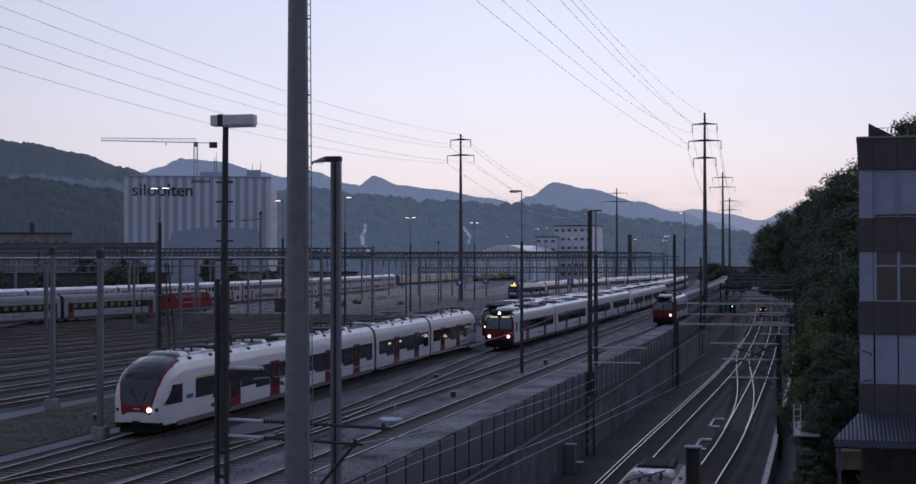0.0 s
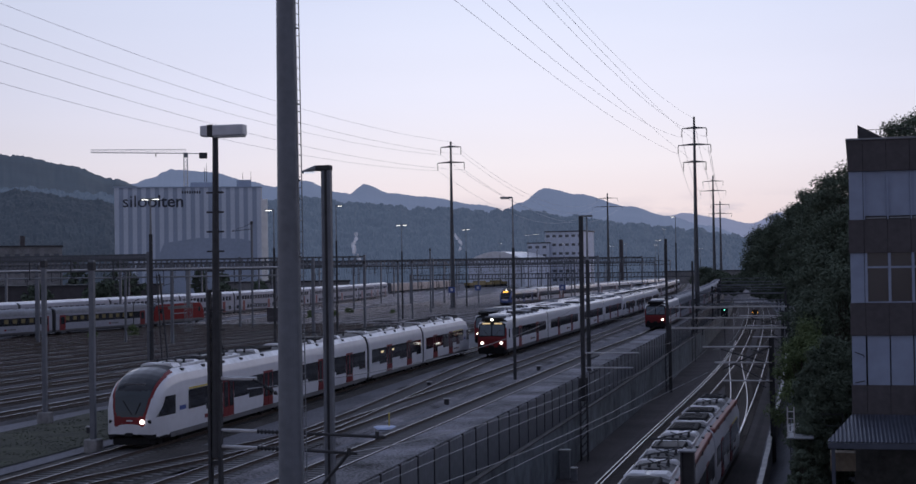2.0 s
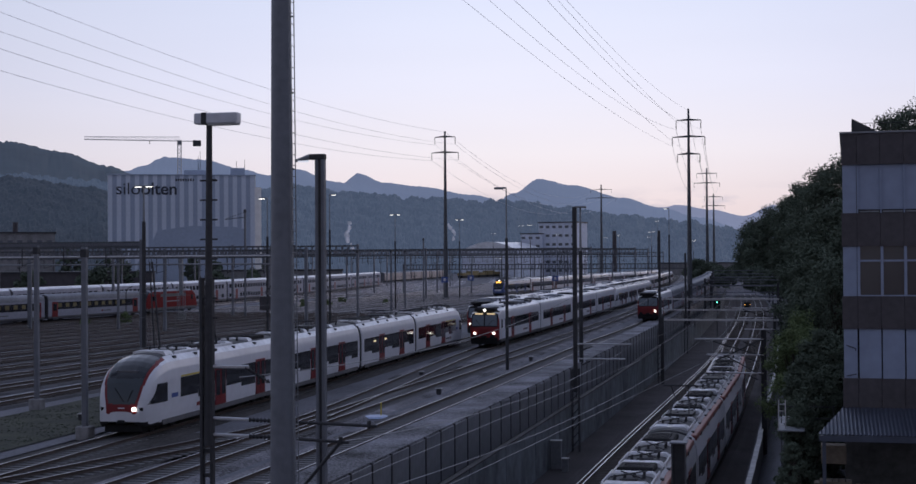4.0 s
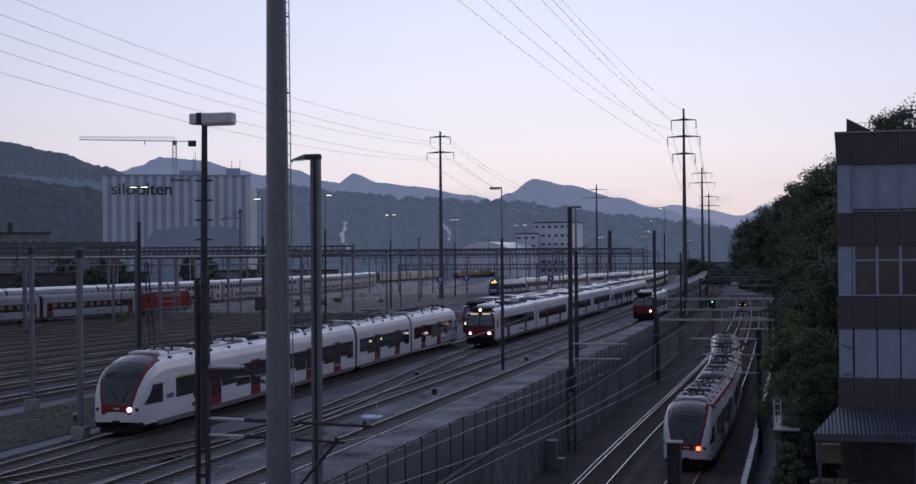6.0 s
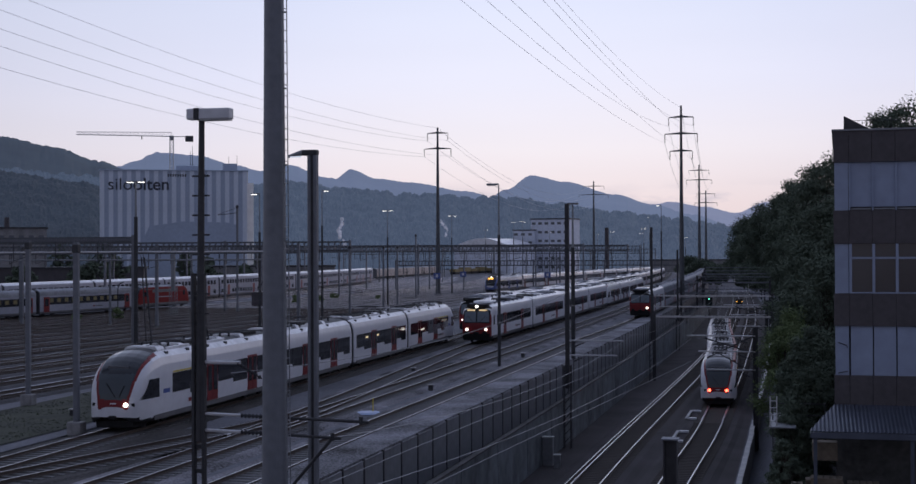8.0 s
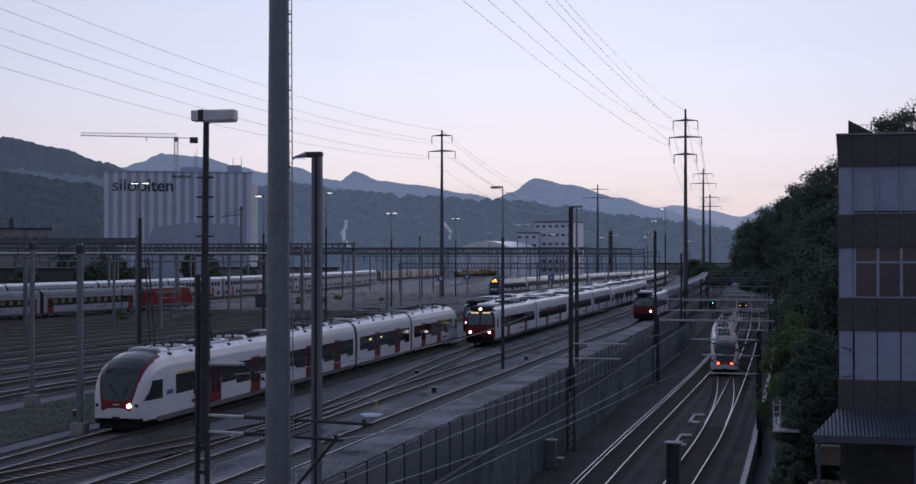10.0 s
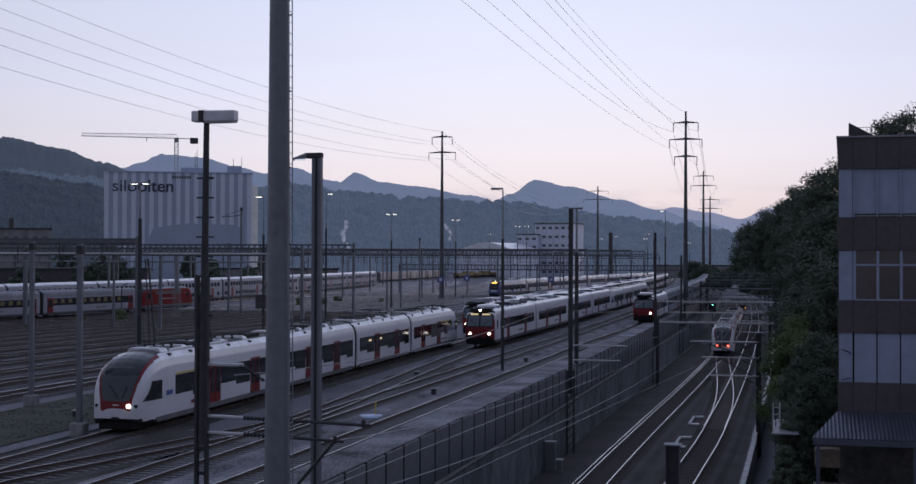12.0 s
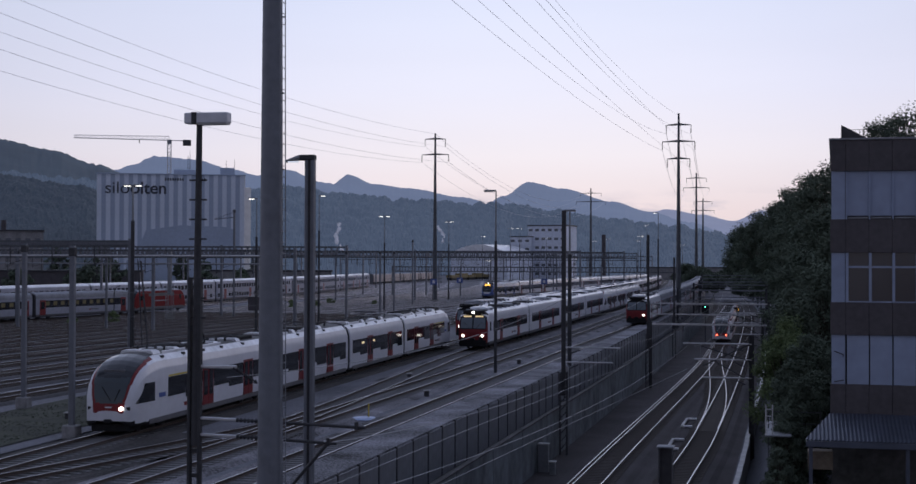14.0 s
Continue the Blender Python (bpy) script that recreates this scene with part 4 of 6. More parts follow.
lights(d1[0], 0, 1, "lamp_white", ((-0.93, -0.04, 1.32), (0.93, -0.04, 1.32), (0.0, 0.22, 3.52)), 0.12)
for s in (-1, 1):
    bm = bmesh.new()
    box(bm, s * 0.2, s * 0.95, 0.30, 0.40, 3.08, 3.22)
    part("destination_sign", bm, "lamp_warm", d1[0])
pantograph(d1[0], 5, 3.8, 0.7)
pantograph(d1[1], 4, 3.8, 0.3)

f2 = consist("regional_train", "white regional train parked behind a commuter train", x_t3, 227.0, FLIRT)
pantograph(f2[1], 7, 3.95, 0.3)

C = ("coach", 24.4, None, None, False)
e1 = consist("passenger_train", "long passenger train with pale shiny roofs and red cab", x_t4, 150.0, [("domino", 24.4, "blunt", None, False)] + [C] * 13)
lights(e1[0], 0, 1, "lamp_white", ((-0.93, -0.04, 1.32), (0.93, -0.04, 1.32)), 0.14)

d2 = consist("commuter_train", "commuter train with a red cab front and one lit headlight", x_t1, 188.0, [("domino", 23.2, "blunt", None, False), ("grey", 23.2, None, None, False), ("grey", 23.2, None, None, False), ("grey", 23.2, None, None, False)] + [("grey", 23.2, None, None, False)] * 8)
lights(d2[0], 0, 1, "lamp_white", ((0.93, -0.04, 1.32),), 0.14)
pantograph(d2[1], 4, 3.8, 0.4)


def x_display(y): return -66.7 + 0.057 * (y - 312)
b1 = consist("intercity_train", "blue and white train with a lit orange display", x_display, 310.0, [("blue", 24.4, "slant", None, False)] + [("coach", 24.4, None, None, False)] * 8)
bm = bmesh.new()
box(bm, -0.55, 0.55, 0.62, 1.2, 2.9, 3.25)
part("destination_sign", bm, "lamp_orange", b1[0])
lights(b1[0], 0, 1, "lamp_white", ((0.0, 1.2, 3.48),), 0.1)


def x_pax(y): return -101.7 + 0.12 * (y - 202)
p1 = consist("passenger_train", "white passenger coaches with lit yellow windows and red doors", x_pax, 108.0, [("grey", 23.0, None, None, True)] * 4)
lights(p1[3], 23.0, -1, "lamp_white", ((1.0, -0.05, 1.5),), 0.16)
def x_loco(y): return -102.0 + 0.04 * (y - 203)
lo = consist("locomotive", "red electric locomotive with a pale side stripe", x_loco, 204.2, [("loco", 17.4, "loco", "loco", False)], "locomotive")
pantograph(lo[0], 3, 3.85, 0.4)


def x_dd(y): return -113.0 - 0.0194 * (y - 200) - 0.00038 * (y - 200) * (y - 267)
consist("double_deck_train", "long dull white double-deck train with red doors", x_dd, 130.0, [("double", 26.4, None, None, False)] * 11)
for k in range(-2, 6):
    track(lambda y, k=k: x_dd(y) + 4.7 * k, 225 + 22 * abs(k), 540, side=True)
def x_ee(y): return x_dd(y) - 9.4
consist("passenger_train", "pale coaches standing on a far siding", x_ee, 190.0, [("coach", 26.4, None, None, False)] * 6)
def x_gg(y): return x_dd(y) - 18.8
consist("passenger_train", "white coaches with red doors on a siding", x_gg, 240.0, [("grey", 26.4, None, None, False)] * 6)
def x_far(y): return -146.7 - 0.062 * (y - 492)
consist("goods_train", "line of faded ochre goods wagons on a far siding", x_far, 480.0, [("goods", 16.0, None, None, False)] * 7, gap=1.2)

# the train that leaves on the sunken line, car by car
LEAVING = [FLIRT[0], ("flirt", 18.8, None, None, False), ("flirt", 18.8, None, None, False), FLIRT[3]]
MOVING = []
for n, (kind, L, front, rear, lit) in enumerate(LEAVING):
    c = thing("train_car", "white regional train car with red doors leaving on the sunken line", "train car", group="cars of the leaving train")
    r = car(c, kind, L, front, rear, lit)
    if n < 3:
        bellows(r, L)
    bm = bmesh.new()
    box(bm, 1.00, 1.37, 2.6 if front else 0.5, L - (2.6 if rear else 0.5), 3.26, 3.53, 0.05)
    part("roof_stripe", bm, "rust_red", r, "dull red stripe along the roof edge")
    for k in range(int(L / 4.2)):
        bm = bmesh.new()
        box(bm, 1.08, 1.40, 2.8 + k * 4.2, 3.1 + k * 4.2, 3.26, 3.44, 0.02)
        part("roof_hatch", bm, "dark_steel", r)
    MOVING.append((c, r, L))
lights(MOVING[0][1], 0, 1, "lamp_red", LAMPS, 0.12)
pantograph(MOVING[1][1], 6, 3.95, 1.45)
pantograph(MOVING[2][1], 9, 3.95, 0.3)


# ---- masts by the sunken line ----
def simple_rods(name, rods, material, parent, label="", n=6):
    bm = bmesh.new()
    for a, b, r in rods:
        rod(bm, a, b, r, None, n)
    return part(name, bm, material, parent, label)


def wire(name, a, b, sag, r, material, parent, n=28):
    a, b = Vector(a), Vector(b)
    verts, faces = [], []
    for i in range(n + 1):
        t = i / n
        p = a.lerp(b, t)
        p.z -= 4 * sag * t * (1 - t)
        side = (b - a).cross(Vector((0, 0, 1))).normalized() * r
        verts += [p + side, p + Vector((0, 0, r)), p - side, p - Vector((0, 0, r))]
    for i in range(n):
        for j in range(4):
            k = (j + 1) % 4
            faces.append((i * 4 + j, i * 4 + k, i * 4 + 4 + k, i * 4 + 4 + j))
    return raw(name, verts, faces, material, parent)


def big_mast():
    p = thing("steel_mast", "tall tapering grey steel mast with a climbing ladder", "mast", pose(-13.92, 36.5, 0))
    tube("shaft", 0, 0, LOW - 0.35, 27, 0.395, 0.20, "mast", p, 28)
    tube("footing", 0, 0, LOW - 0.35, LOW + 0.1, 0.9, 0.85, "concrete", p)
    rods = []
    for s in (0.0, 0.34):
        rods.append(((0.42, s - 0.17, LOW), (0.265, s - 0.17, 22), 0.016))
    part_rods = simple_rods("ladder_rail", rods, "galv", p)
    for k in range(84):
        z = LOW + 0.3 + k * 0.3
        x = 0.42 - 0.155 * (z - LOW) / 25.7
        rods.append(((x, -0.17, z), (x, 0.17, z), 0.012))
    simple_rods("ladder_rung", rods[2:], "galv", p)["kind"] = "stuff"
    simple_rods("bracket", [((0.2, 0, LOW + 2 + k * 2.1), (0.41 - 0.008 * k, 0, LOW + 2 + k * 2.1), 0.025) for k in range(11)], "galv", p)["kind"] = "stuff"
    return p


big_mast()


def insulator(bm, a, b, r=0.055, n=7):
    a, b = Vector(a), Vector(b)
    rod(bm, a, b, 0.025)
    for k in range(n):
        u, w = a.lerp(b, (k + 0.2) / n), a.lerp(b, (k + 0.7) / n)
        rod(bm, u, w, r, r * 0.6, 8)


def lamp_mast():
    p = thing("catenary_mast", "dark steel catenary mast with arms and a boxy lamp", "mast", pose(-17.0, 38.4, 0))
    for s in (-0.155, 0.155):
        bm = bmesh.new()
        box(bm, s - 0.045, s + 0.045, -0.1, 0.1, LOW - 0.35, 7.9, 0.01)
        part("column", bm, "dark_steel", p)
    bm = bmesh.new()
    for k in range(16):
        z = LOW + k * 0.72
        box(bm, -0.15, 0.15, -0.03, 0.03, z, z + 0.12)
    part("batten", bm, "dark_steel", p)
    bm = bmesh.new()
    rod(bm, (0.02, 0, 3.0), (0.10, 0, 12.45), 0.13, 0.085, 12)
    part("pole", bm, "dark_steel", p)
    for k in range(8):
        bm = bmesh.new()
        z = 10.75 - k * 0.575
        box(bm, -0.20, 0.34, -0.03, 0.03, z - 0.025, z + 0.025, 0.008)
        part("peg", bm, "dark_steel", p)
    bm = bmesh.new()
    box(bm, -0.32, 1.03, -0.18, 0.18, 12.40, 12.72, 0.03)
    lamp = part("lamp_box", bm, "panel_grey", p, "pale grey lamp housing")
    bm = bmesh.new()
    box(bm, -0.08, 0.08, -0.195, 0.195, 12.39, 12.73)
    part("clamp", bm, "dark_steel", lamp)
    bm = bmesh.new()
    box(bm, 0.1, 1.0, -0.14, 0.14, 12.36, 12.41)
    part("diffuser", bm, "concrete_light", lamp)
    for z, reach in ((3.80, 5.2), (3.32, 4.35)):
        arm = simple_rods("arm", [((0.15, 0, z), (1.3, 0, z - 0.03), 0.05)], "galv_light", p)
        bm = bmesh.new()
        insulator(bm, (1.3, 0, z - 0.03), (2.1, 0, z - 0.05), 0.075)
        part("insulator", bm, "dark_steel", arm)
        simple_rods("tube", [((2.1, 0, z - 0.05), (reach, 0, z - 0.14), 0.045)], "dark_steel", arm)
        simple_rods("clamp", [((reach - 0.25, 0, z - 0.2), (reach - 0.25, 0, z + 0.02), 0.06)], "dark_steel", arm)
    arm = simple_rods("arm", [((0.15, 0, 5.30), (1.30, 0, 5.30), 0.06)], "galv_light", p)
    bm = bmesh.new()
    insulator(bm, (1.2, 0, 5.30), (1.95, 0, 4.85), 0.07)
    part("insulator", bm, "dark_steel", arm)
    simple_rods("brace", [((4.1, 0.0, 3.2), (2.2, 0.0, 1.0), 0.05)], "dark_steel", p)
    return p


lamp_mast()


def square_mast():
    p = thing("lamp_mast", "slim grey square mast with a small lamp arm at its top", "mast", pose(-15.05, 42.9, 0))
    for s in (-0.10, 0.10):
        bm = bmesh.new()
        box(bm, s - 0.055, s + 0.055, -0.12, 0.12, LOW - 0.35, 11.75, 0.02)
        part("channel", bm, "mast", p)
    bm = bmesh.new()
    box(bm, -0.06, 0.06, -0.08, 0.08, LOW - 0.3, 11.7)
    part("web", bm, "dark_steel", p)
    bm = bmesh.new()
    box(bm, -0.34, 0.17, -0.14, 0.14, 11.62, 11.80, 0.03)
    part("cap", bm, "dark_steel", p)
    bm = bmesh.new()
    rod(bm, (-0.35, 0, 11.72), (-0.82, 0, 11.60), 0.10, 0.05, 8)
    arm = part("lamp_head", bm, "galv", p)
    bm = bmesh.new()
    box(bm, -0.75, -0.40, -0.05, 0.05, 11.56, 11.60)
    part("lamp_glass", bm, "lamp_dim", arm)
    return p


square_mast()


def lattice_mast(x, y, z0, z1, w, arms=(), label="dark lattice catenary mast with side arms", lattice=True):
    p = thing("catenary_mast", label, "mast", pose(x, y, 0), "catenary masts")
    bm = bmesh.new()
    if lattice:
        for sx in (-1, 1):
            for sy in (-1, 1):
                rod(bm, (sx * w, sy * w, z0 - 0.35), (sx * w, sy * w, z0 + 5), 0.035)
        k = z0
        while k < z0 + 4.9:
            for s in (-1, 1):
                rod(bm, (-w, s * w, k), (w, s * w, k + 0.5), 0.02)
                rod(bm, (s * w, -w, k), (s * w, w, k + 0.5), 0.02)
            k += 0.5
        part("lattice", bm, "dark_steel", p)
        bm = bmesh.new()
        box(bm, -w * 0.6, w * 0.6, -w * 0.6, w * 0.6, z0 + 3.5, z1, 0.02)
    else:
        box(bm, -w, w, -w * 0.12, w * 0.12, z0 - 0.35, z1)
        box(bm, -w, -w * 0.8, -w, w, z0 - 0.35, z1)
        box(bm, w * 0.8, w, -w, w, z0 - 0.35, z1)
    part("column", bm, "dark_steel", p)
    for z, a, b in arms:
        arm = simple_rods("arm", [((a, 0, z), (b, 0, z), 0.045)], "galv_light", p)
        bm = bmesh.new()
        u = a + (b - a) * 0.12
        insulator(bm, (u, 0, z - 0.4), (a + (b - a) * 0.3, 0, z - 0.15), 0.07)
        part("insulator", bm, "dark_steel", arm)
    return p


lattice_mast(-14.3, 89.9, LOW, 11.7, 0.22, ((2.9, 0, 3.6), (1.95, 0, 3.2)))
lattice_mast(-13.85, 140.0, LOW, 11.1, 0.2, ())
lattice_mast(-14.85, 184.0, LOW, 9.0, 0.2, ((2.9, 0, 4.6),))
for y, x, z in ((33.0, -2.85, 4.1), (87.0, -2.38, 4.0), (140.0, -2.75, 3.9)):
    m = lattice_mast(x, y, LOW, z, 0.16, ((3.45, 0, -4.1), (2.5, 0, -3.4), (1.4, 0, -2.9)) if y > 40 else (), "dark steel H-beam mast beside the sunken line", False)
    if y < 40:
        bm = bmesh.new()
        box(bm, -0.20, 0.20, -0.20, 0.20, z, z + 0.04, 0.01)
        part("cap", bm, "mast", m)
    else:
        simple_rods("stay", [((0, 0, 3.5), (-2.9, 0, 2.1), 0.04), ((0, 0, 2.4), (-3.0, 0, 3.3), 0.04), ((0, 0, 1.2), (-2.4, 0, 2.5), 0.035)], "dark_steel", m)


def portal(y, x0, x1, beams, label):
    p = thing("portal_gantry", label, "gantry", group="portals over the sunken line")
    for x in (x0, x1):
        bm = bmesh.new()
        box(bm, x - 0.16, x + 0.16, y - 0.15, y + 0.15, LOW - 0.35, beams[0] + 0.3, 0.02)
        part("post", bm, "dark_steel", p)
    for n, z in enumerate(beams):
        bm = bmesh.new()
        box(bm, x0, x1, y - 0.10, y + 0.10, z - 0.09, z + 0.09, 0.01)
        b = part("beam", bm, "galv_light" if y < 200 else "mast", p)
        k = x0 + 0.6
        while k < x1 - 0.3:
            bm = bmesh.new()
            box(bm, k - 0.04, k + 0.04, y - 0.12, y + 0.12, z + 0.08, z + 0.16)
            part("clamp", bm, "dark_steel", b)
            k += 1.1
    for k in (0.28, 0.68):
        x = x0 + (x1 - x0) * k
        bm = bmesh.new()
        insulator(bm, (x, y, beams[-1]), (x, y, beams[-1] - 0.7), 0.08)
        part("insulator", bm, "dark_steel", p)


portal(140, -13.6, -2.2, (2.28,), "pale tubular portal beam over the sunken tracks")
portal(184, -18.1, -2.9, (3.05, 1.65), "two-beam steel portal over the sunken tracks")
portal(262, -17.6, -4.2, (4.25, 2.0), "steel portal gantry over the sunken tracks")
portal(345, -21.5, -7.2, (4.4, 2.4), "steel portal gantry over the sunken tracks")
portal(390, -24.0, -9.0, (4.8, 2.8), "steel portal gantry over the sunken tracks")
portal(225, -17.6, -3.9, (4.0, 2.3), "steel portal gantry over the sunken tracks")
portal(300, -19.0, -4.9, (4.3, 2.4), "steel portal gantry over the sunken tracks")


def signal(x, y, z, colours, label):
    s = thing("railway_signal", label, "signal", pose(x, y, 0))
    bm = bmesh.new()
    rod(bm, (0, 0, LOW - 0.3), (0, 0, z), 0.07)
    part("post", bm, "dark_steel", s)
    bm = bmesh.new()
    box(bm, -0.55, 0.55, -0.12, 0.0, z - 1.3, z + 0.5, 0.05)
    b = part("signal_board", bm, "black", s)
    for dx, dz, c in colours:
        bm = bmesh.new()
        rod(bm, (dx, -0.18, z + dz), (dx, -0.11, z + dz), 0.085, 0.085, 10)
        part("lamp", bm, c, b)


signal(-13.1, 222.0, 1.4, ((0, 0.05, "lamp_green"), (0, -1.12, "lamp_green")), "railway signal showing two green lights")
signal(-10.0, 262.0, -0.3, ((-0.45, 0.05, "lamp_orange"), (0.45, 0.05, "lamp_orange")), "railway signal showing two orange lights")

# ---- contact lines ----
def catenary(fx, y0, y1, z, step, r, m="wire"):
    c = thing("contact_line", "overhead contact wire with its carrying cable", "overhead line", group="contact lines")
    y = y0
    s = 1
    while y < y1:
        a, b = (fx(y) + 0.3 * s, y, z), (fx(y + step) - 0.3 * s, y + step, z)
        wire("contact_wire", a, b, 0.0, r, m, c, 6)
        wire("carrying_cable", (a[0], y, z + 1.4), (b[0], y + step, z + 1.4), 0.8, r, m, c, 14)
        rods = []
        for k in range(1, 7):
            t = k / 7
            x = a[0] + (b[0] - a[0]) * t
            rods.append(((x, y + step * t, z), (x, y + step * t, z + 1.4 - 3.2 * t * (1 - t)), r * 0.6))
        simple_rods("dropper", rods, m, c, n=4)["kind"] = "stuff"
        y += step
        s = -s


catenary(x_l1, 89.9, 300, LOW + 5.6, 50.5, 0.013)
catenary(x_l2, 87, 300, LOW + 5.6, 54, 0.013)
catenary(x_cross, 108, 196, LOW + 5.65, 44, 0.012)
for f in (x_t1, x_t2, x_t3, x_t4):
    catenary(f, 60, 420, 5.6, 60, 0.008, "wire_yard")
c = thing("feeder_cable", "long feeder cables hung along the wall", "cable")
for a, b, s in (((-13.0, 38.4, 1.9), (-10.1, 89.9, 1.9), 0.0), ((-12.9, 38.4, 3.2), (-10.1, 89.9, 3.3), 0.9), ((-11.2, 24, 1.9), (-6.2, 87.0, 1.9), 0.0), ((-10.9, 24, 3.2), (-6.2, 87.0, 3.3), 1.0), ((-16.0, 38.4, 5.0), (-14.3, 89.9, 6.0), 0.8), ((-14.3, 89.9, 5.2), (-13.9, 140, 5.0), 0.8), ((-3.2, 87, 3.2), (-4.0, 184, 2.8), 0.8)):
    wire("cable", a, b, s, 0.013, "wire", c)


# ---- yard masts, lamps and gantries ----
def yard_mast(x, y, top, r=0.14, foot=True, label="grey steel yard mast on a concrete footing", arm=0):
    p = thing("yard_mast", label, "mast", pose(x, y, 0), "yard masts")
    bm = bmesh.new()
    box(bm, -r, r, -r * 0.9, r * 0.9, -0.35, top, 0.02)
    part("column", bm, "mast", p)
    bm = bmesh.new()
    box(bm, -r * 1.25, r * 1.25, -r * 1.2, r * 1.2, top - 0.5, top - 0.1, 0.02)
    part("collar", bm, "dark_steel", p)
    if foot:
        bm = bmesh.new()
        box(bm, -0.36, 0.36, -0.34, 0.34, -0.35, 0.36, 0.05)
        part("footing", bm, "concrete", p)
    if arm:
        simple_rods("arm", [((0, 0, top - 1.2), (arm, 0, top - 1.5), 0.05), ((0, 0, top - 0.4), (arm, 0, top - 1.45), 0.03)], "dark_steel", p)
    return p


yard_mast(-43.8, 74.6, 9.35, 0.13)
yard_mast(-34.15, 62.6, 9.1, 0.13)
for x, y, z in ((-83.4, 161.4, 9.9), (-65.2, 220.2, 10.0), (-66.8, 234.1, 10.1), (-72.5, 267.3, 12.6), (-92.0, 205.0, 10.2), (-77.5, 205.0, 10.4), (-58.0, 180.0, 9.8), (-101.0, 170.0, 10.0), (-50.0, 300.0, 10.0), (-40.5, 255.0, 9.5), (-60.0, 330.0, 10.5)):
    yard_mast(x, y, z, 0.13, False)
yard_mast(-82.8, 201.3, 16.2, 0.14, False, "tall dark yard mast with a bracket arm", -3.2)


def lamp_pole(x, y, top, heads, base=0.0, split=0.72, r=0.11):
    p = thing("yard_lamp", "tall slim yard lamp post with glowing lamp heads", "lamp post", pose(x, y, 0), "yard lamps")
    bm = bmesh.new()
    rod(bm, (0, 0, base - 0.35), (0, 0, top * split), r * 1.5, r * 1.25, 8)
    part("lower_pole", bm, "dark_steel", p)
    bm = bmesh.new()
    rod(bm, (0, 0, top * split), (0, 0, top), r * 0.8, r * 0.5, 8)
    part("pole", bm, "galv", p)
    for s, on in heads:
        bm = bmesh.new()
        box(bm, min(0, s * 0.95), max(0, s * 0.95), -0.16, 0.16, top - 0.02, top + 0.12, 0.03)
        h = part("lamp_head", bm, "galv", p)
        bm = bmesh.new()
        box(bm, min(s * 0.3, s * 0.9), max(s * 0.3, s * 0.9), -0.2, 0.14, top - 0.06, top - 0.02)
        part("lamp_glass", bm, "lamp_cool" if on else "concrete_light", h)
    return p


TWO = ((-1, True), (1, True))
lamp_pole(-63.7, 128.7, 15.8, TWO, 0, 0.78, 0.15)
st = thing("mast_strut", "pair of dark diagonal struts bracing a yard mast", "strut")
simple_rods("strut", [((-62.9, 128.9, 8.3), (-60.9, 126.5, -0.3), 0.09)], "dark_steel", st)
simple_rods("strut", [((-63.2, 128.9, 8.3), (-61.6, 126.7, -0.3), 0.07), ((-62.4, 128, 5.2), (-62.0, 127.8, 5.0), 0.05), ((-61.9, 127.3, 2.6), (-61.4, 127.1, 2.4), 0.05)], "dark_steel", st)
lamp_pole(-59.0, 150.0, 15.4, ((-1, True),))
lamp_pole(-65.3, 190.0, 17.6, ((1, True),))
lamp_pole(-68.4, 233.6, 16.1, TWO)
lamp_pole(-73.9, 302.9, 17.1, TWO)
lamp_pole(-22.6, 108.2, 13.9, ((-1, False),), r=0.09)
lamp_pole(-17.5, 113.0, 12.5, ((-0.5, False), (0.5, False)), r=0.12)
lamp_pole(-25.0, 272.0, 17.8, ((-1, True),))
for x, y, z in ((-99.0, 500.0, 20.3), (-97.0, 507.0, 20.6), (-103.0, 600.0, 18.5), (-75.5, 595.0, 18.0), (-85.0, 620.0, 17.5), (-61.0, 575.0, 17.0), (-64.0, 640.0, 25.0), (-49.0, 470.0, 17.0), (-140.0, 640.0, 20.0), (-48.0, 640.0, 16.0)):
    lamp_pole(x, y, z, TWO)
rng = random.Random(21)
for k in range(22):
    y = rng.uniform(420, 640)
    lamp_pole(-rng.uniform(0.14, 0.46) * y, y, rng.uniform(8.5, 12.0), (((-1, True),), TWO)[k % 2], 0, 0.7, 0.08)


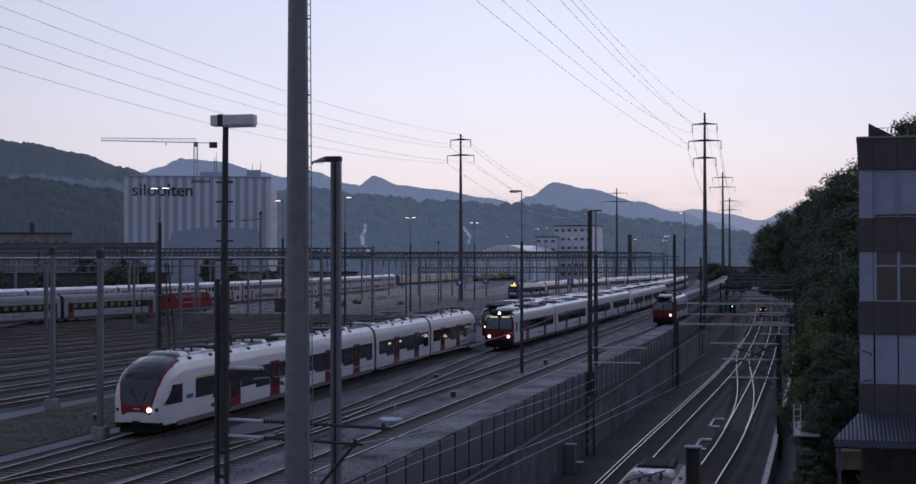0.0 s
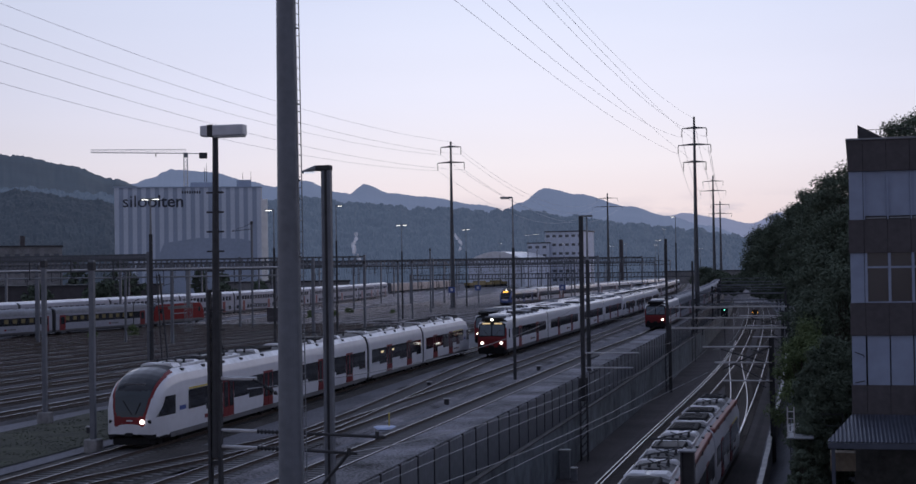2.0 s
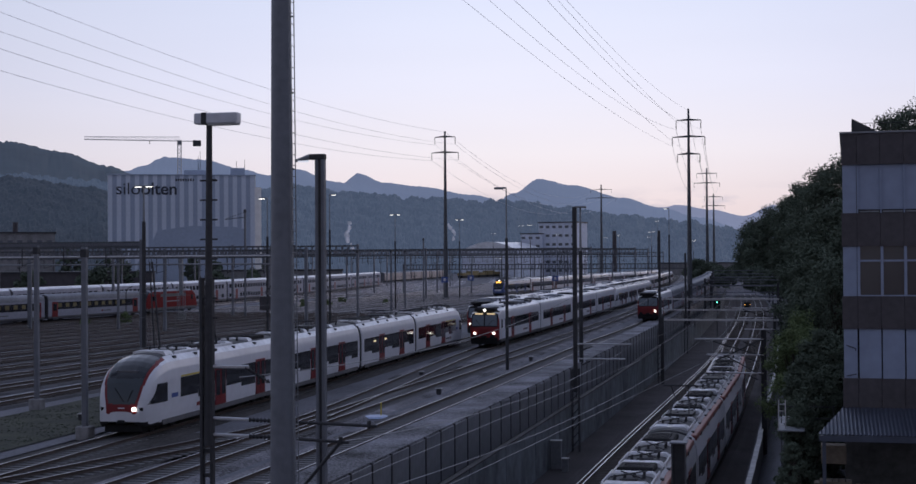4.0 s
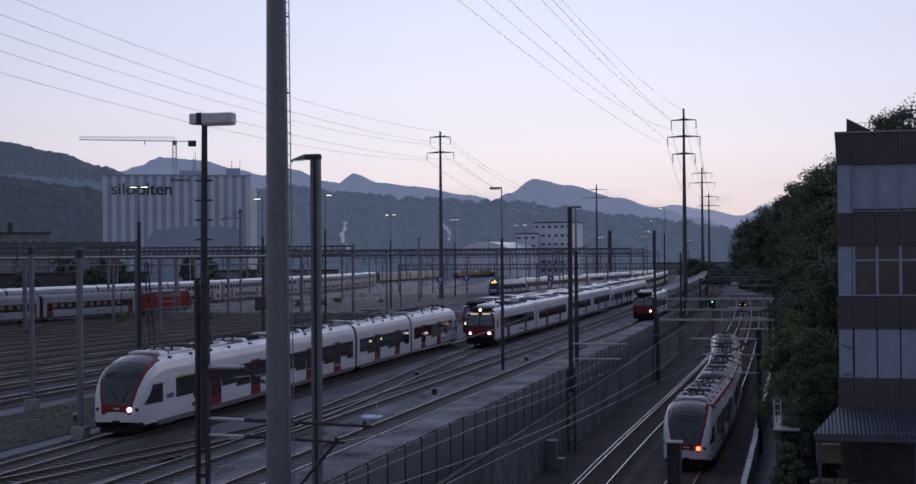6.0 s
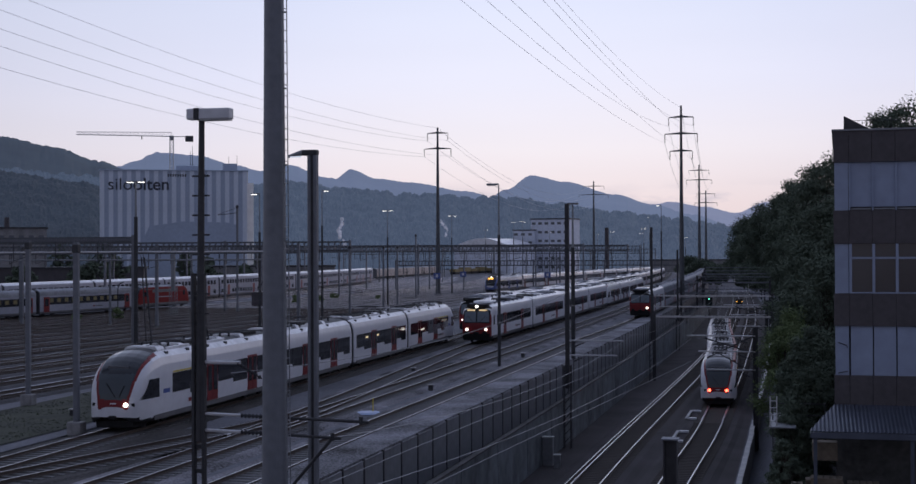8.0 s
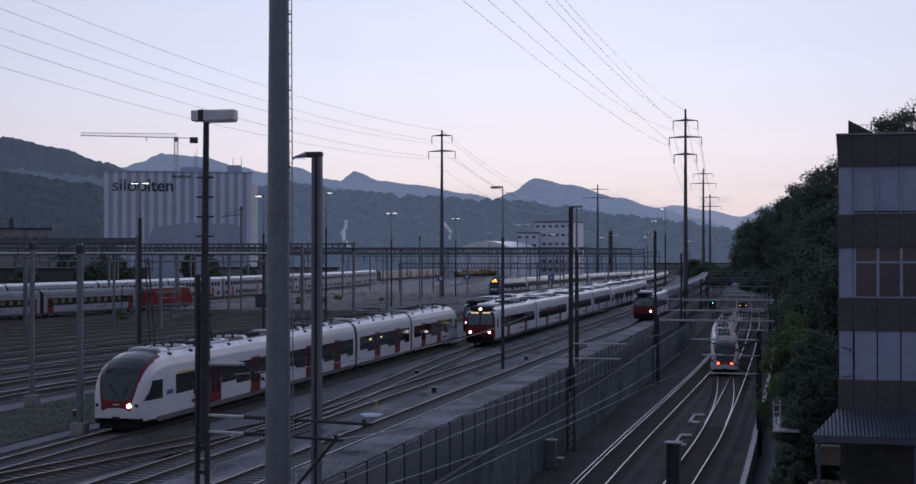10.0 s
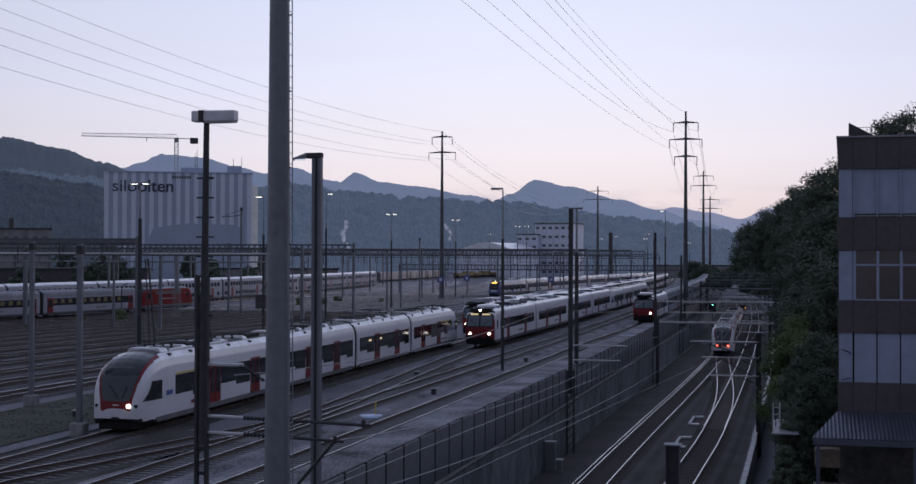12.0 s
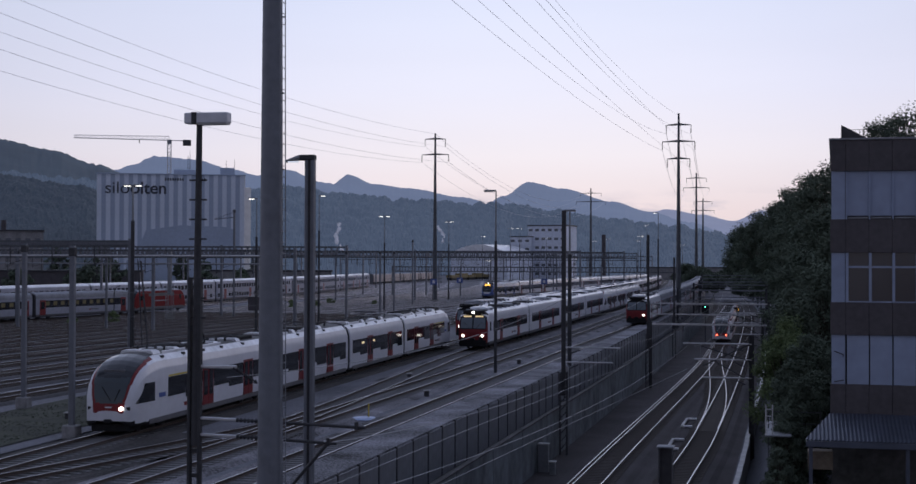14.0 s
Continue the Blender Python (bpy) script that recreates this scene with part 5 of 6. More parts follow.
def lattice_gantry(y, x0, x1, z, depth, posts, label="long steel lattice gantry across the yard"):
    p = thing("yard_gantry", label, "gantry", group="yard gantries")
    bm = bmesh.new()
    for d in (0, -depth):
        box(bm, x0, x1, y - 0.14, y + 0.14, z + d - 0.12, z + d + 0.12)
    part("chord", bm, "pylon", p)
    bm = bmesh.new()
    k = x0
    w = depth * 0.75
    while k < x1 - w:
        for s in (-0.14, 0.14):
            box(bm, k, k + 0.16, y + s - 0.03, y + s + 0.03, z - depth, z)
        rod(bm, (k + 0.1, y, z), (k + w, y, z - depth), 0.022, None, 4)
        k += w
    part("bracing", bm, "mast", p)["kind"] = "stuff"
    for k in range(posts):
        x = x0 + (x1 - x0) * k / (posts - 1)
        bm = bmesh.new()
        box(bm, x - 0.17, x + 0.17, y - 0.17, y + 0.17, -0.35, z + 0.3, 0.02)
        part("post", bm, "mast", p)
    n = int((x1 - x0) / 4.7)
    for k in range(n):
        x = x0 + 2 + k * 4.7
        bm = bmesh.new()
        rod(bm, (x, y, z - depth), (x, y, z - depth - 2.0), 0.05)
        rod(bm, (x, y, z - depth - 1.9), (x + 1.4, y, z - depth - 1.5), 0.03)
        part("hanger", bm, "dark_steel", p)


lattice_gantry(129.2, -150, -64.2, 10.25, 0.34, 5, "slim steel beam gantry across the yard")
lattice_gantry(160.0, -150, -58.0, 9.6, 0.8, 6)
lattice_gantry(205.0, -168, -66, 10.5, 1.3, 6)
lattice_gantry(292.0, -150, -43, 10.5, 1.3, 7)
lattice_gantry(345.0, -140, -40, 10.7, 1.3, 7)
lattice_gantry(335.0, -96, -27, 7.0, 1.1, 5)
lattice_gantry(430.0, -170, -46, 11.0, 1.5, 7)
lattice_gantry(520.0, -170, -50, 10.4, 1.5, 6)

sp = thing("cross_span", "two galvanised tubes spanning the sidings between masts", "gantry")
for z, m in ((8.85, "galv_light"), (8.05, "galv")):
    simple_rods("tube", [((-118, 129.3, z), (-50.2, 129.3, z), 0.08)], m, sp)
bm = bmesh.new()
box(bm, -50.4, -50.0, 129.1, 129.5, -0.35, 9.6, 0.02)
part("post", bm, "mast", sp)
lm = lattice_mast(-87.2, 188.0, 0.0, 10.0, 0.42, (), "pale lattice mast standing among the sidings")
for ob in lm.children:
    ob.data.materials[0] = M["galv"]

# ---- high-voltage lines ----
hv = thing("power_line", "thin power cables strung between tall pylons", "power line")
for z, dx in ((32.6, -2.2), (32.6, 2.2), (29.3, -2.9), (29.3, 2.9), (35.3, 0.0)):
    wire("cable", (-73.4 + dx, 288.5, z), (-80 + dx * 1.3, 40.0, z * 1.24 - 2.0), 4.5, 0.02, "line", hv, 40)
    wire("cable", (-73.4 + dx, 288.5, z), (-93.3 + dx * 2, 667.7, z + 7), 9.0, 0.03, "line", hv, 40)
for z, dx, sag in ((31.5, -2.2, 5.0), (31.5, 2.2, 5.4), (28.5, -2.9, 2.9), (28.5, 2.9, 2.3), (25.4, 2.0, 1.2), (34.9, 0.0, 4.6)):
    wire("cable", (-19.9 + dx, 256.0, z), (-19.6 + dx, -25.0, z + 1.0), sag, 0.017, "line", hv, 40)
    wire("cable", (-19.9 + dx, 256.0, z), (-34.0 + dx * 1.4, 520.0, z + 6), 5.0, 0.03, "line", hv, 40)


# ---- the silo and its crane ----
def build_silo():
    a, b = Vector((-279.1, 531.1, 0)), Vector((-224.5, 556.4, 0))
    turn = math.degrees(math.atan2(b.y - a.y, b.x - a.x))
    s = thing("grain_silo", "tall pale grain silo with vertical stripes and dark lettering", "silo", pose(a.x, a.y, 0, 0, 0, turn))
    W, H = 60.2, 44.0
    bm = bmesh.new()
    box(bm, 0.4, W - 0.4, 0.35, 26, -0.3, H - 0.3)
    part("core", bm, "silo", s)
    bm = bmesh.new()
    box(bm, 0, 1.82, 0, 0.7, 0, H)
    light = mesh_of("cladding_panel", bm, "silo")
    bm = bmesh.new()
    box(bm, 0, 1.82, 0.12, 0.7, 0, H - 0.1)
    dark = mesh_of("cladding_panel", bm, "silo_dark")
    n = 33
    for i in range(n):
        piece("cladding_panel", dark if i % 2 else light, s, pose(i * W / n, 0, 0))
    # the lower middle is painted over in one tone
    bm = bmesh.new()
    vs = [(12, 0), (58, 0), (58, 21), (52, 22.5), (34, 23), (20, 21), (16, 12), (12, 8)]
    f = [bm.verts.new((x, -0.06, z)) for x, z in vs]
    g = [bm.verts.new((x, 0.1, z)) for x, z in vs]
    bm.faces.new(f)
    for i in range(len(vs)):
        bm.faces.new((f[i], f[(i + 1) % 8], g[(i + 1) % 8], g[i]))
    part("painted_field", bm, "silo_dark", s)
    # side wall and stair tower wear the sunset-brightened colour
    bm = bmesh.new()
    box(bm, W, W + 0.4, 0.2, 26, 0, H)
    part("side_wall", bm, "silo_side_lit", s)
    bm = bmesh.new()
    box(bm, W - 3, W + 4.2, 26, 40, 0, H - 3.5)
    part("stair_tower", bm, "silo_side_lit", s)
    bm = bmesh.new()
    box(bm, -0.3, W + 0.6, -0.3, 26.3, H, H + 0.5)
    part("roof_edge", bm, "silo_dark", s)
    for x, w, h in ((31, 9.5, 2.2), (50.5, 6, 3.2)):
        bm = bmesh.new()
        box(bm, x, x + w, 6, 14, H + 0.5, H + 0.5 + h, 0.1)
        part("roof_cabin", bm, "silo_dark", s)
    for x, h in ((37, 7), (37.8, 9), (53, 5), (56.5, 5.5)):
        bm = bmesh.new()
        rod(bm, (x, 9, H), (x, 9, H + 2 + h), 0.16, 0.08)
        part("antenna", bm, "dark_steel", s)
    for k in range(8):
        bm = bmesh.new()
        box(bm, 27.5 + k * 1.0, 28.1 + k * 1.0, -0.05, 0.2, H - 2.4, H - 1.3)
        part("vent", bm, "dark_steel", s)
    for k in range(4):
        bm = bmesh.new()
        box(bm, 40.5 + k * 1.0, 41.1 + k * 1.0, -0.05, 0.2, H - 2.4, H - 1.3)
        part("vent", bm, "dark_steel", s)
    x = 3.4
    for word, fat, wide in (("silo", 0.0, 9.7), ("olten", 0.06, 14.4)):
        cu = bpy.data.curves.new("lettering", "FONT")
        cu.body, cu.size, cu.extrude, cu.offset = word, 7.0, 0.02, fat * 2
        ob = new("lettering", cu)
        dg = bpy.context.evaluated_depsgraph_get()
        me = bpy.data.meshes.new_from_object(ob.evaluated_get(dg))
        bpy.data.objects.remove(ob)
        me.materials.clear()
        me.materials.append(M["letter"])
        lo = min(v.co.x for v in me.vertices)
        hi = max(v.co.x for v in me.vertices)
        k = wide / (hi - lo)
        for v in me.vertices:
            v.co.x = (v.co.x - lo) * k
        piece("lettering", me, s, pose(x, -0.12, H - 7.9, 90, 0, 0))
        x += wide + 0.5
    return s


build_silo()


def build_crane():
    c = thing("tower_crane", "pale tower crane with a long lattice jib", "crane", pose(-269.8, 580.3, 0, 0, 0, 30))
    bm = bmesh.new()
    for sx in (-0.8, 0.8):
        for sy in (-0.8, 0.8):
            rod(bm, (sx, sy, -0.3), (sx, sy, 62), 0.14)
    for k in range(40):
        z = k * 1.55
        rod(bm, (-0.8, -0.8, z), (0.8, -0.8, z + 1.55), 0.09)
        rod(bm, (0.8, 0.8, z), (-0.8, 0.8, z + 1.55), 0.09)
    part("tower", bm, "galv_light", c)
    bm = bmesh.new()
    for y in (-0.6, 0.6):
        rod(bm, (-41, y, 61.8), (8, y, 61.8), 0.13)
    rod(bm, (-41, 0, 63.0), (0, 0, 63.6), 0.12)
    for k in range(26):
        x = -41 + k * 1.6
        rod(bm, (x, -0.6, 61.8), (x + 0.8, 0, 63.2), 0.07)
        rod(bm, (x + 0.8, 0, 63.2), (x + 1.6, 0.6, 61.8), 0.07)
    part("jib", bm, "galv_light", c)
    bm = bmesh.new()
    box(bm, 6, 9.5, -0.8, 0.8, 59.6, 62.2, 0.1)
    part("counterweight", bm, "dark_steel", c)
    bm = bmesh.new()
    box(bm, -0.9, 0.9, -1.6, -0.5, 60, 62, 0.1)
    part("cab", bm, "galv", c)
    bm = bmesh.new()
    rod(bm, (-13, 0, 61.7), (-13, 0, 60.2), 0.2)
    part("trolley", bm, "dark_steel", c)


build_crane()


def far_building(x, y, w, d, h, storeys, material, label, turn=0, shed=False):
    b = thing("building", label, "building", pose(x, y, 0, 0, 0, turn), "buildings behind the yard")
    bm = bmesh.new()
    box(bm, 0, w, 0, d, -0.35, h)
    wall = part("wall", bm, material, b)
    bm = bmesh.new()
    if shed:
        n = 14
        ring = [(w * k / n, h + 4.0 * math.sin(math.pi * k / n)) for k in range(n + 1)]
        va = [bm.verts.new((px, -0.4, pz)) for px, pz in ring]
        vb = [bm.verts.new((px, d + 0.4, pz)) for px, pz in ring]
        for k in range(n):
            bm.faces.new((va[k], va[k + 1], vb[k + 1], vb[k]))
        bm.faces.new(list(reversed(va)))
        part("roof", bm, "roof_white", b)
    else:
        box(bm, -0.4, w + 0.4, -0.4, d + 0.4, h, h + 0.5)
        part("roof", bm, "dark_steel", b)
    if storeys:
        bm = bmesh.new()
        box(bm, 0, 1.9, -0.06, 0.1, 0, 1.2)
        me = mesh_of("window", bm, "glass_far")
        for k in range(storeys):
            n = int(w / 3.2)
            for i in range(n):
                piece("window", me, wall, pose(0.5 + i * w / n, 0, h * (k + 0.4) / storeys))
    return b


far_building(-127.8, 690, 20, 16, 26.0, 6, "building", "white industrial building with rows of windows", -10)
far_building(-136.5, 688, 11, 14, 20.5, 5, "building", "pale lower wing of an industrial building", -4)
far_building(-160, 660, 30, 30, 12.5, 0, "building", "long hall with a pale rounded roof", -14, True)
far_building(-296, 462, 28, 18, 19.0, 3, "concrete", "low office block behind the yard", 30)
far_building(-262, 400, 60, 16, 4.6, 0, "brown", "low brown depot behind the trains", 22)
far_building(-190, 430, 44, 16, 4.8, 0, "concrete", "low grey depot behind the trains", 18)
far_building(-330, 360, 60, 16, 4.6, 0, "brown", "low brown workshop beyond the sidings", 28)
far_building(-70, 700, 44, 18, 5.5, 0, "concrete", "grey depot building at the yard's end", 4)
far_building(-20, 720, 30, 18, 5.0, 0, "brown", "brown shed at the yard's end", 4)
ch = thing("chimney", "slim brown brick chimney", "chimney", pose(-312, 515, 0))
tube("stack", 0, 0, -0.3, 24.5, 1.3, 1.0, "brown", ch)
ch = thing("chimney", "dark chimney beside a white building", "chimney", pose(-92, 705, 0))
tube("stack", 0, 0, -0.3, 22, 1.2, 1.0, "brown", ch)

# yellow works train
wk = thing("works_train", "yellow works wagons on a far siding", "train")
for k in range(6):
    bm = bmesh.new()
    box(bm, 0, 2.6, 0, 11, 1.1, 3.0 if k % 2 else 2.3, 0.1)
    w = part("wagon", bm, "ochre", wk)
    w.matrix_basis = pose(-147.5 + k * 1.1, 600 + k * 12, 0, 0, 0, -5)
    bm = bmesh.new()
    box(bm, 0.2, 2.4, 0.5, 10.5, 0.0, 1.1)
    part("underframe", bm, "black", w)


# ---- trees and bank ----
def leaves(verts, faces, c, r, n, size, rng, flat=1.0):
    for _ in range(n):
        d = Vector((rng.gauss(0, 1), rng.gauss(0, 1), rng.gauss(0, 1))).normalized()
        p = Vector(c) + Vector((d.x * r, d.y * r, d.z * r * flat)) * rng.uniform(0.3, 1.3)
        u = Vector((rng.gauss(0, 1), rng.gauss(0, 1), rng.gauss(0, 0.6))).normalized()
        w = u.cross(d + Vector((0, 0, 0.3))).normalized()
        u, w = u * size * rng.uniform(0.5, 1.2), w * size * rng.uniform(0.35, 0.8)
        b = len(verts)
        verts += [p - u, p - w * 0.8, p + u, p + w]
        faces.append((b, b + 1, b + 2, b + 3))


TREES = {}


def tree_data(key, h, w, seed, size, lobes=26, each=95, bush=False):
    if key in TREES:
        return TREES[key]
    rng = random.Random(seed)
    bm = bmesh.new()
    th = h * (0.34 if not bush else 0.12)
    rod(bm, (0, 0, -0.6), (0, 0, th), h * 0.022 + 0.05, h * 0.015 + 0.03, 8)
    verts, faces = [], []
    for k in range(lobes):
        t = ((k + 0.5) / lobes) ** 0.9
        z = h * ((0.08 if not bush else 0.04) + 0.90 * t) * rng.uniform(0.93, 1.04)
        env = math.sin(math.pi * min(1, 0.22 + 0.74 * t)) ** 0.75
        a = k * 2.39996 + rng.uniform(-0.7, 0.7)
        rad = w * 0.5 * env * rng.uniform(0.25, 1.0)
        c = (math.cos(a) * rad, math.sin(a) * rad, z)
        rod(bm, (0, 0, min(th, z * 0.7)), (c[0] * 0.8, c[1] * 0.8, z - 0.2), h * 0.008 + 0.03, 0.02, 5)
        leaves(verts, faces, c, w * rng.uniform(0.07, 0.17), each, size, rng, 0.8)
    trunk = mesh_of("trunk", bm, "bark")
    me = bpy.data.meshes.new("crown")
    me.from_pydata([tuple(v) for v in verts], [], faces)
    me.update()
    TREES[key] = (trunk, me)
    return TREES[key]


def tree(x, y, z, h, w, seed, size=0.5, material="leaf", bush=False, lobes=26, each=95, label="dark leafy tree with an uneven crown", name="tree"):
    trunk, crown = tree_data((h, w, seed, size, material), h, w, seed, size, lobes, each, bush)
    if not crown.materials:
        crown.materials.append(M[material])
    t = thing(name, label, "tree" if not bush else "bush", pose(x, y, z, 0, 0, seed * 77 % 360), "trees on the bank")
    piece("trunk", trunk, t)
    piece("crown", crown, t)
    return t


BIG = dict(lobes=64, each=430)
tree(-17.3, 539.7, -0.3, 21.9, 20.0, 1, 0.353, **BIG)
tree(-9.2, 429.9, -0.3, 22.0, 17.0, 2, 0.331, **BIG)
tree(-2.4, 310.0, -0.3, 22.2, 12.0, 3, 0.238, **BIG)
tree(0.5, 245.0, -1.5, 22.6, 11.0, 4, 0.202, **BIG)
tree(2.1, 205.0, -1.5, 21.6, 11.0, 5, 0.180, **BIG)
tree(3.4, 172.0, -1.5, 21.0, 10.0, 6, 0.158, **BIG)
tree(5.2, 141.9, -1.5, 20.0, 9.0, 7, 0.144, **BIG)
tree(-17.7, 519.7, -0.3, 15.0, 13.0, 8, 0.331, **BIG)
tree(-3.6, 330.0, -0.3, 13.2, 10.0, 9, 0.238, **BIG)
tree(0.2, 230.0, -1.5, 15.1, 9.0, 10, 0.187, **BIG)
tree(2.0, 150.0, -1.5, 14.1, 8.5, 11, 0.144, **BIG)
tree(2.4, 112.0, -1.5, 13.6, 8.0, 12, 0.122, **BIG)
tree(3.0, 96.0, -1.5, 13.4, 7.0, 13, 0.108, **BIG)
tree(0.6, 130.0, -1.5, 9.8, 6.0, 14, 0.122, **BIG)
tree(1.2, 102.0, -1.5, 10.4, 6.0, 15, 0.108, **BIG)
tree(1.9, 86.0, -1.5, 9.7, 6.0, 16, 0.094, **BIG)
tree(6.1, 109.8, -1.5, 19.6, 7.0, 17, 0.122, lobes=90, each=560)
tree(7.8, 112.7, -1.5, 20.4, 9.0, 18, 0.122, lobes=90, each=560)
tree(9.4, 109.6, -1.5, 20.6, 10.0, 19, 0.122, lobes=90, each=560)
tree(-0.13, 84.0, -1.8, 7.1, 4.4, 49, 0.079, "leaf_light", True, 70, 420, "light green leafy bush on the bank", "bush")
tree(1.03, 77.0, -1.8, 6.7, 4.6, 53, 0.079, "leaf", True, 70, 420, "dark green leafy bush on the bank", "bush")
tree(0.05, 76.0, -1.8, 5.3, 3.0, 44, 0.072, "leaf", True, 70, 420, "dark green leafy bush on the bank", "bush")
tree(1.21, 70.0, -1.8, 5.0, 3.6, 46, 0.072, "leaf", True, 70, 420, "dark green leafy bush on the bank", "bush")
tree(-0.05, 62.0, -1.8, 4.0, 2.2, 51, 0.065, "leaf", True, 70, 420, "dark green leafy bush on the bank", "bush")
tree(0.4, 66.0, -1.8, 4.8, 3.0, 42, 0.065, "leaf", True, 70, 420, "dark green leafy bush on the bank", "bush")
for x, y, h, w, s in ((-268, 480, 13, 11, 31), (-254, 488, 15, 12, 32), (-300, 500, 12, 11, 33), (-236, 520, 9, 8, 34), (-225, 515, 8, 8, 35), (-212, 540, 9, 9, 36)):
    tree(x, y, 0, h, w, s, 0.7, label="dark tree standing before the silo", lobes=26, each=80)

for x, y, h, w, s in ((-9.5, 360, 5, 8, 61), (-12.5, 400, 6, 9, 62), (-27, 470, 6, 10, 63), (-33, 520, 7, 11, 64), (-40, 560, 8, 12, 65), (-24, 440, 5, 8, 66)):
    tree(x, y, -0.4, h, w, s, 0.4, "leaf", True, 40, 160, "dark scrub beside the far tracks", "bush")

for x, y, h, w, s in ((-176, 330, 7, 8, 71), (-205, 345, 6, 8, 72), (-190, 372, 8, 9, 73), (-232, 360, 7, 9, 74), (-215, 395, 6, 8, 75), (-160, 395, 6, 8, 76), (-250, 390, 7, 9, 77), (-178, 410, 5, 8, 78)):
    tree(x, y, -0.3, h, w, s, 0.5, label="dark small tree beyond the sidings", lobes=26, each=70)

for x, y, h, w, s in ((-92, 180, 1.7, 1.9, 81), (-88.6, 243, 1.6, 2.2, 82), (-86.8, 251, 1.2, 1.8, 83), (-90, 269, 1.3, 2.0, 84), (-79.6, 265, 1.0, 1.6, 85), (-96, 176, 1.1, 1.5, 86)):
    tree(x, y, -0.35, h, w, s, 0.16, "leaf_light", True, 14, 60, "small green shrub growing among the sidings", "shrub")

# wooded slope behind the trees
hill("slope", "dark wooded slope east of the tracks", 420, 250, [(0.3, 6.0), (1.0, 18.0), (3.0, 34.0), (6.0, 52.0), (12.0, 70.0), (30.0, 80.0)], "forest", 2.2, 9, 0.12, -1.5)


# ---- office building, canopy and yard on the east side ----
def build_office():
    b = thing("office_building", "three-storey block with brown bands and pale blue panels", "building", pose(1.49, 58.6, 0, 0, 0, -1.7))
    W, Dp = 16.0, 12.0
    bands = ((12.07, 13.33, "brown"), (8.80, 10.14, "brown"), (5.50, 6.81, "brown"), (2.0, 3.53, "brown"))
    # the core is coloured dark to stand for the unlit rooms within
    bm = bmesh.new()
    box(bm, 0.06, W, 0.35, Dp, -2.0, 13.2)
    core = part("wall", bm, "concrete_dark", b)
    bay = 0.895
    for z0, z1, m in bands:
        x = 0.0
        while x < W:
            w = 0.60 if x == 0 else bay
            bm = bmesh.new()
            box(bm, x + 0.006, x + w - 0.006, 0.0, 0.4, z0 + 0.004, z1 - 0.004, 0.006)
            part("facade_panel", bm, m, b)
            x += w
    bm = bmesh.new()
    box(bm, -0.05, W, -0.06, Dp, 13.33, 13.40)
    part("roof_edge", bm, "galv", b)
    for z0, z1, glazed in ((10.14, 12.07, False), (6.81, 8.80, True), (3.53, 5.50, None)):
        bm = bmesh.new()
        box(bm, 0.05, 0.58, 0.07, 0.4, z0, z1, 0.006)
        part("corner_panel", bm, "panel", b)
        x = 0.60
        while x < W:
            if glazed:
                bm = bmesh.new()
                box(bm, x + 0.10, x + bay, 0.16, 0.2, z0, z1)
                win = part("window", bm, "glass_clear", b)
                bm = bmesh.new()
                box(bm, x, x + 0.11, 0.04, 0.3, z0, z1, 0.006)
                part("mullion", bm, "panel", win)
                bm = bmesh.new()
                box(bm, x + 0.11, x + bay, 0.09, 0.24, z0 + 1.38, z0 + 1.46)
                part("transom", bm, "panel", win)
                bm = bmesh.new()
                box(bm, x + 0.11, x + bay, 0.05, 0.24, z0 - 0.0, z0 + 0.05)
                part("sill", bm, "panel", win)
                rng = random.Random(int(x * 100))
                for k in range(3):
                    h = rng.uniform(0.1, 0.4)
                    u = x + 0.15 + rng.uniform(0, 0.45)
                    bm = bmesh.new()
                    box(bm, u, u + rng.uniform(0.12, 0.3), 0.24, 0.34, z0 + 0.05 + k * 0.42, z0 + 0.05 + k * 0.42 + h)
                    part("stored_box", bm, rng.choice(("concrete", "tin", "panel")), win)
            else:
                bm = bmesh.new()
                box(bm, x + 0.05, x + bay, 0.13 if glazed is False else 0.08, 0.4, z0 + (0.14 if glazed is False else 0.0), z1, 0.006)
                blind = part("blind" if glazed is False else "facade_panel", bm, "panel", b)
                if glazed is False:
                    bm = bmesh.new()
                    box(bm, x, x + 0.06, 0.05, 0.3, z0, z1)
                    part("mullion", bm, "panel", blind)
                    bm = bmesh.new()
                    box(bm, x + 0.1, x + bay - 0.03, 0.06, 0.14, z0 + 0.03, z0 + 0.09)
                    part("blind_rail", bm, "galv", blind)
            x += bay
    bm = bmesh.new()
    vs = [(0.43, 0.5, 13.40), (1.5, 0.5, 13.40), (0.43, 0.5, 13.98), (0.43, 3.5, 13.40), (1.5, 3.5, 13.40), (0.43, 3.5, 13.98)]
    v = [bm.verts.new(c) for c in vs]
    for q in ((0, 1, 2), (3, 5, 4), (0, 2, 5, 3), (1, 4, 5, 2), (0, 3, 4, 1)):
        bm.faces.new([v[i] for i in q])
    part("roof_wedge", bm, "dark_steel", b)
    rail = [((0.5, 3.0, 14.0), (W, 3.0, 14.0), 0.012)]
    for k in range(90):
        rail.append(((0.5 + k * 0.17, 3.0, 13.4), (0.5 + k * 0.17, 3.0, 14.0), 0.006))
    simple_rods("roof_railing", rail, "dark_steel", b, n=4)
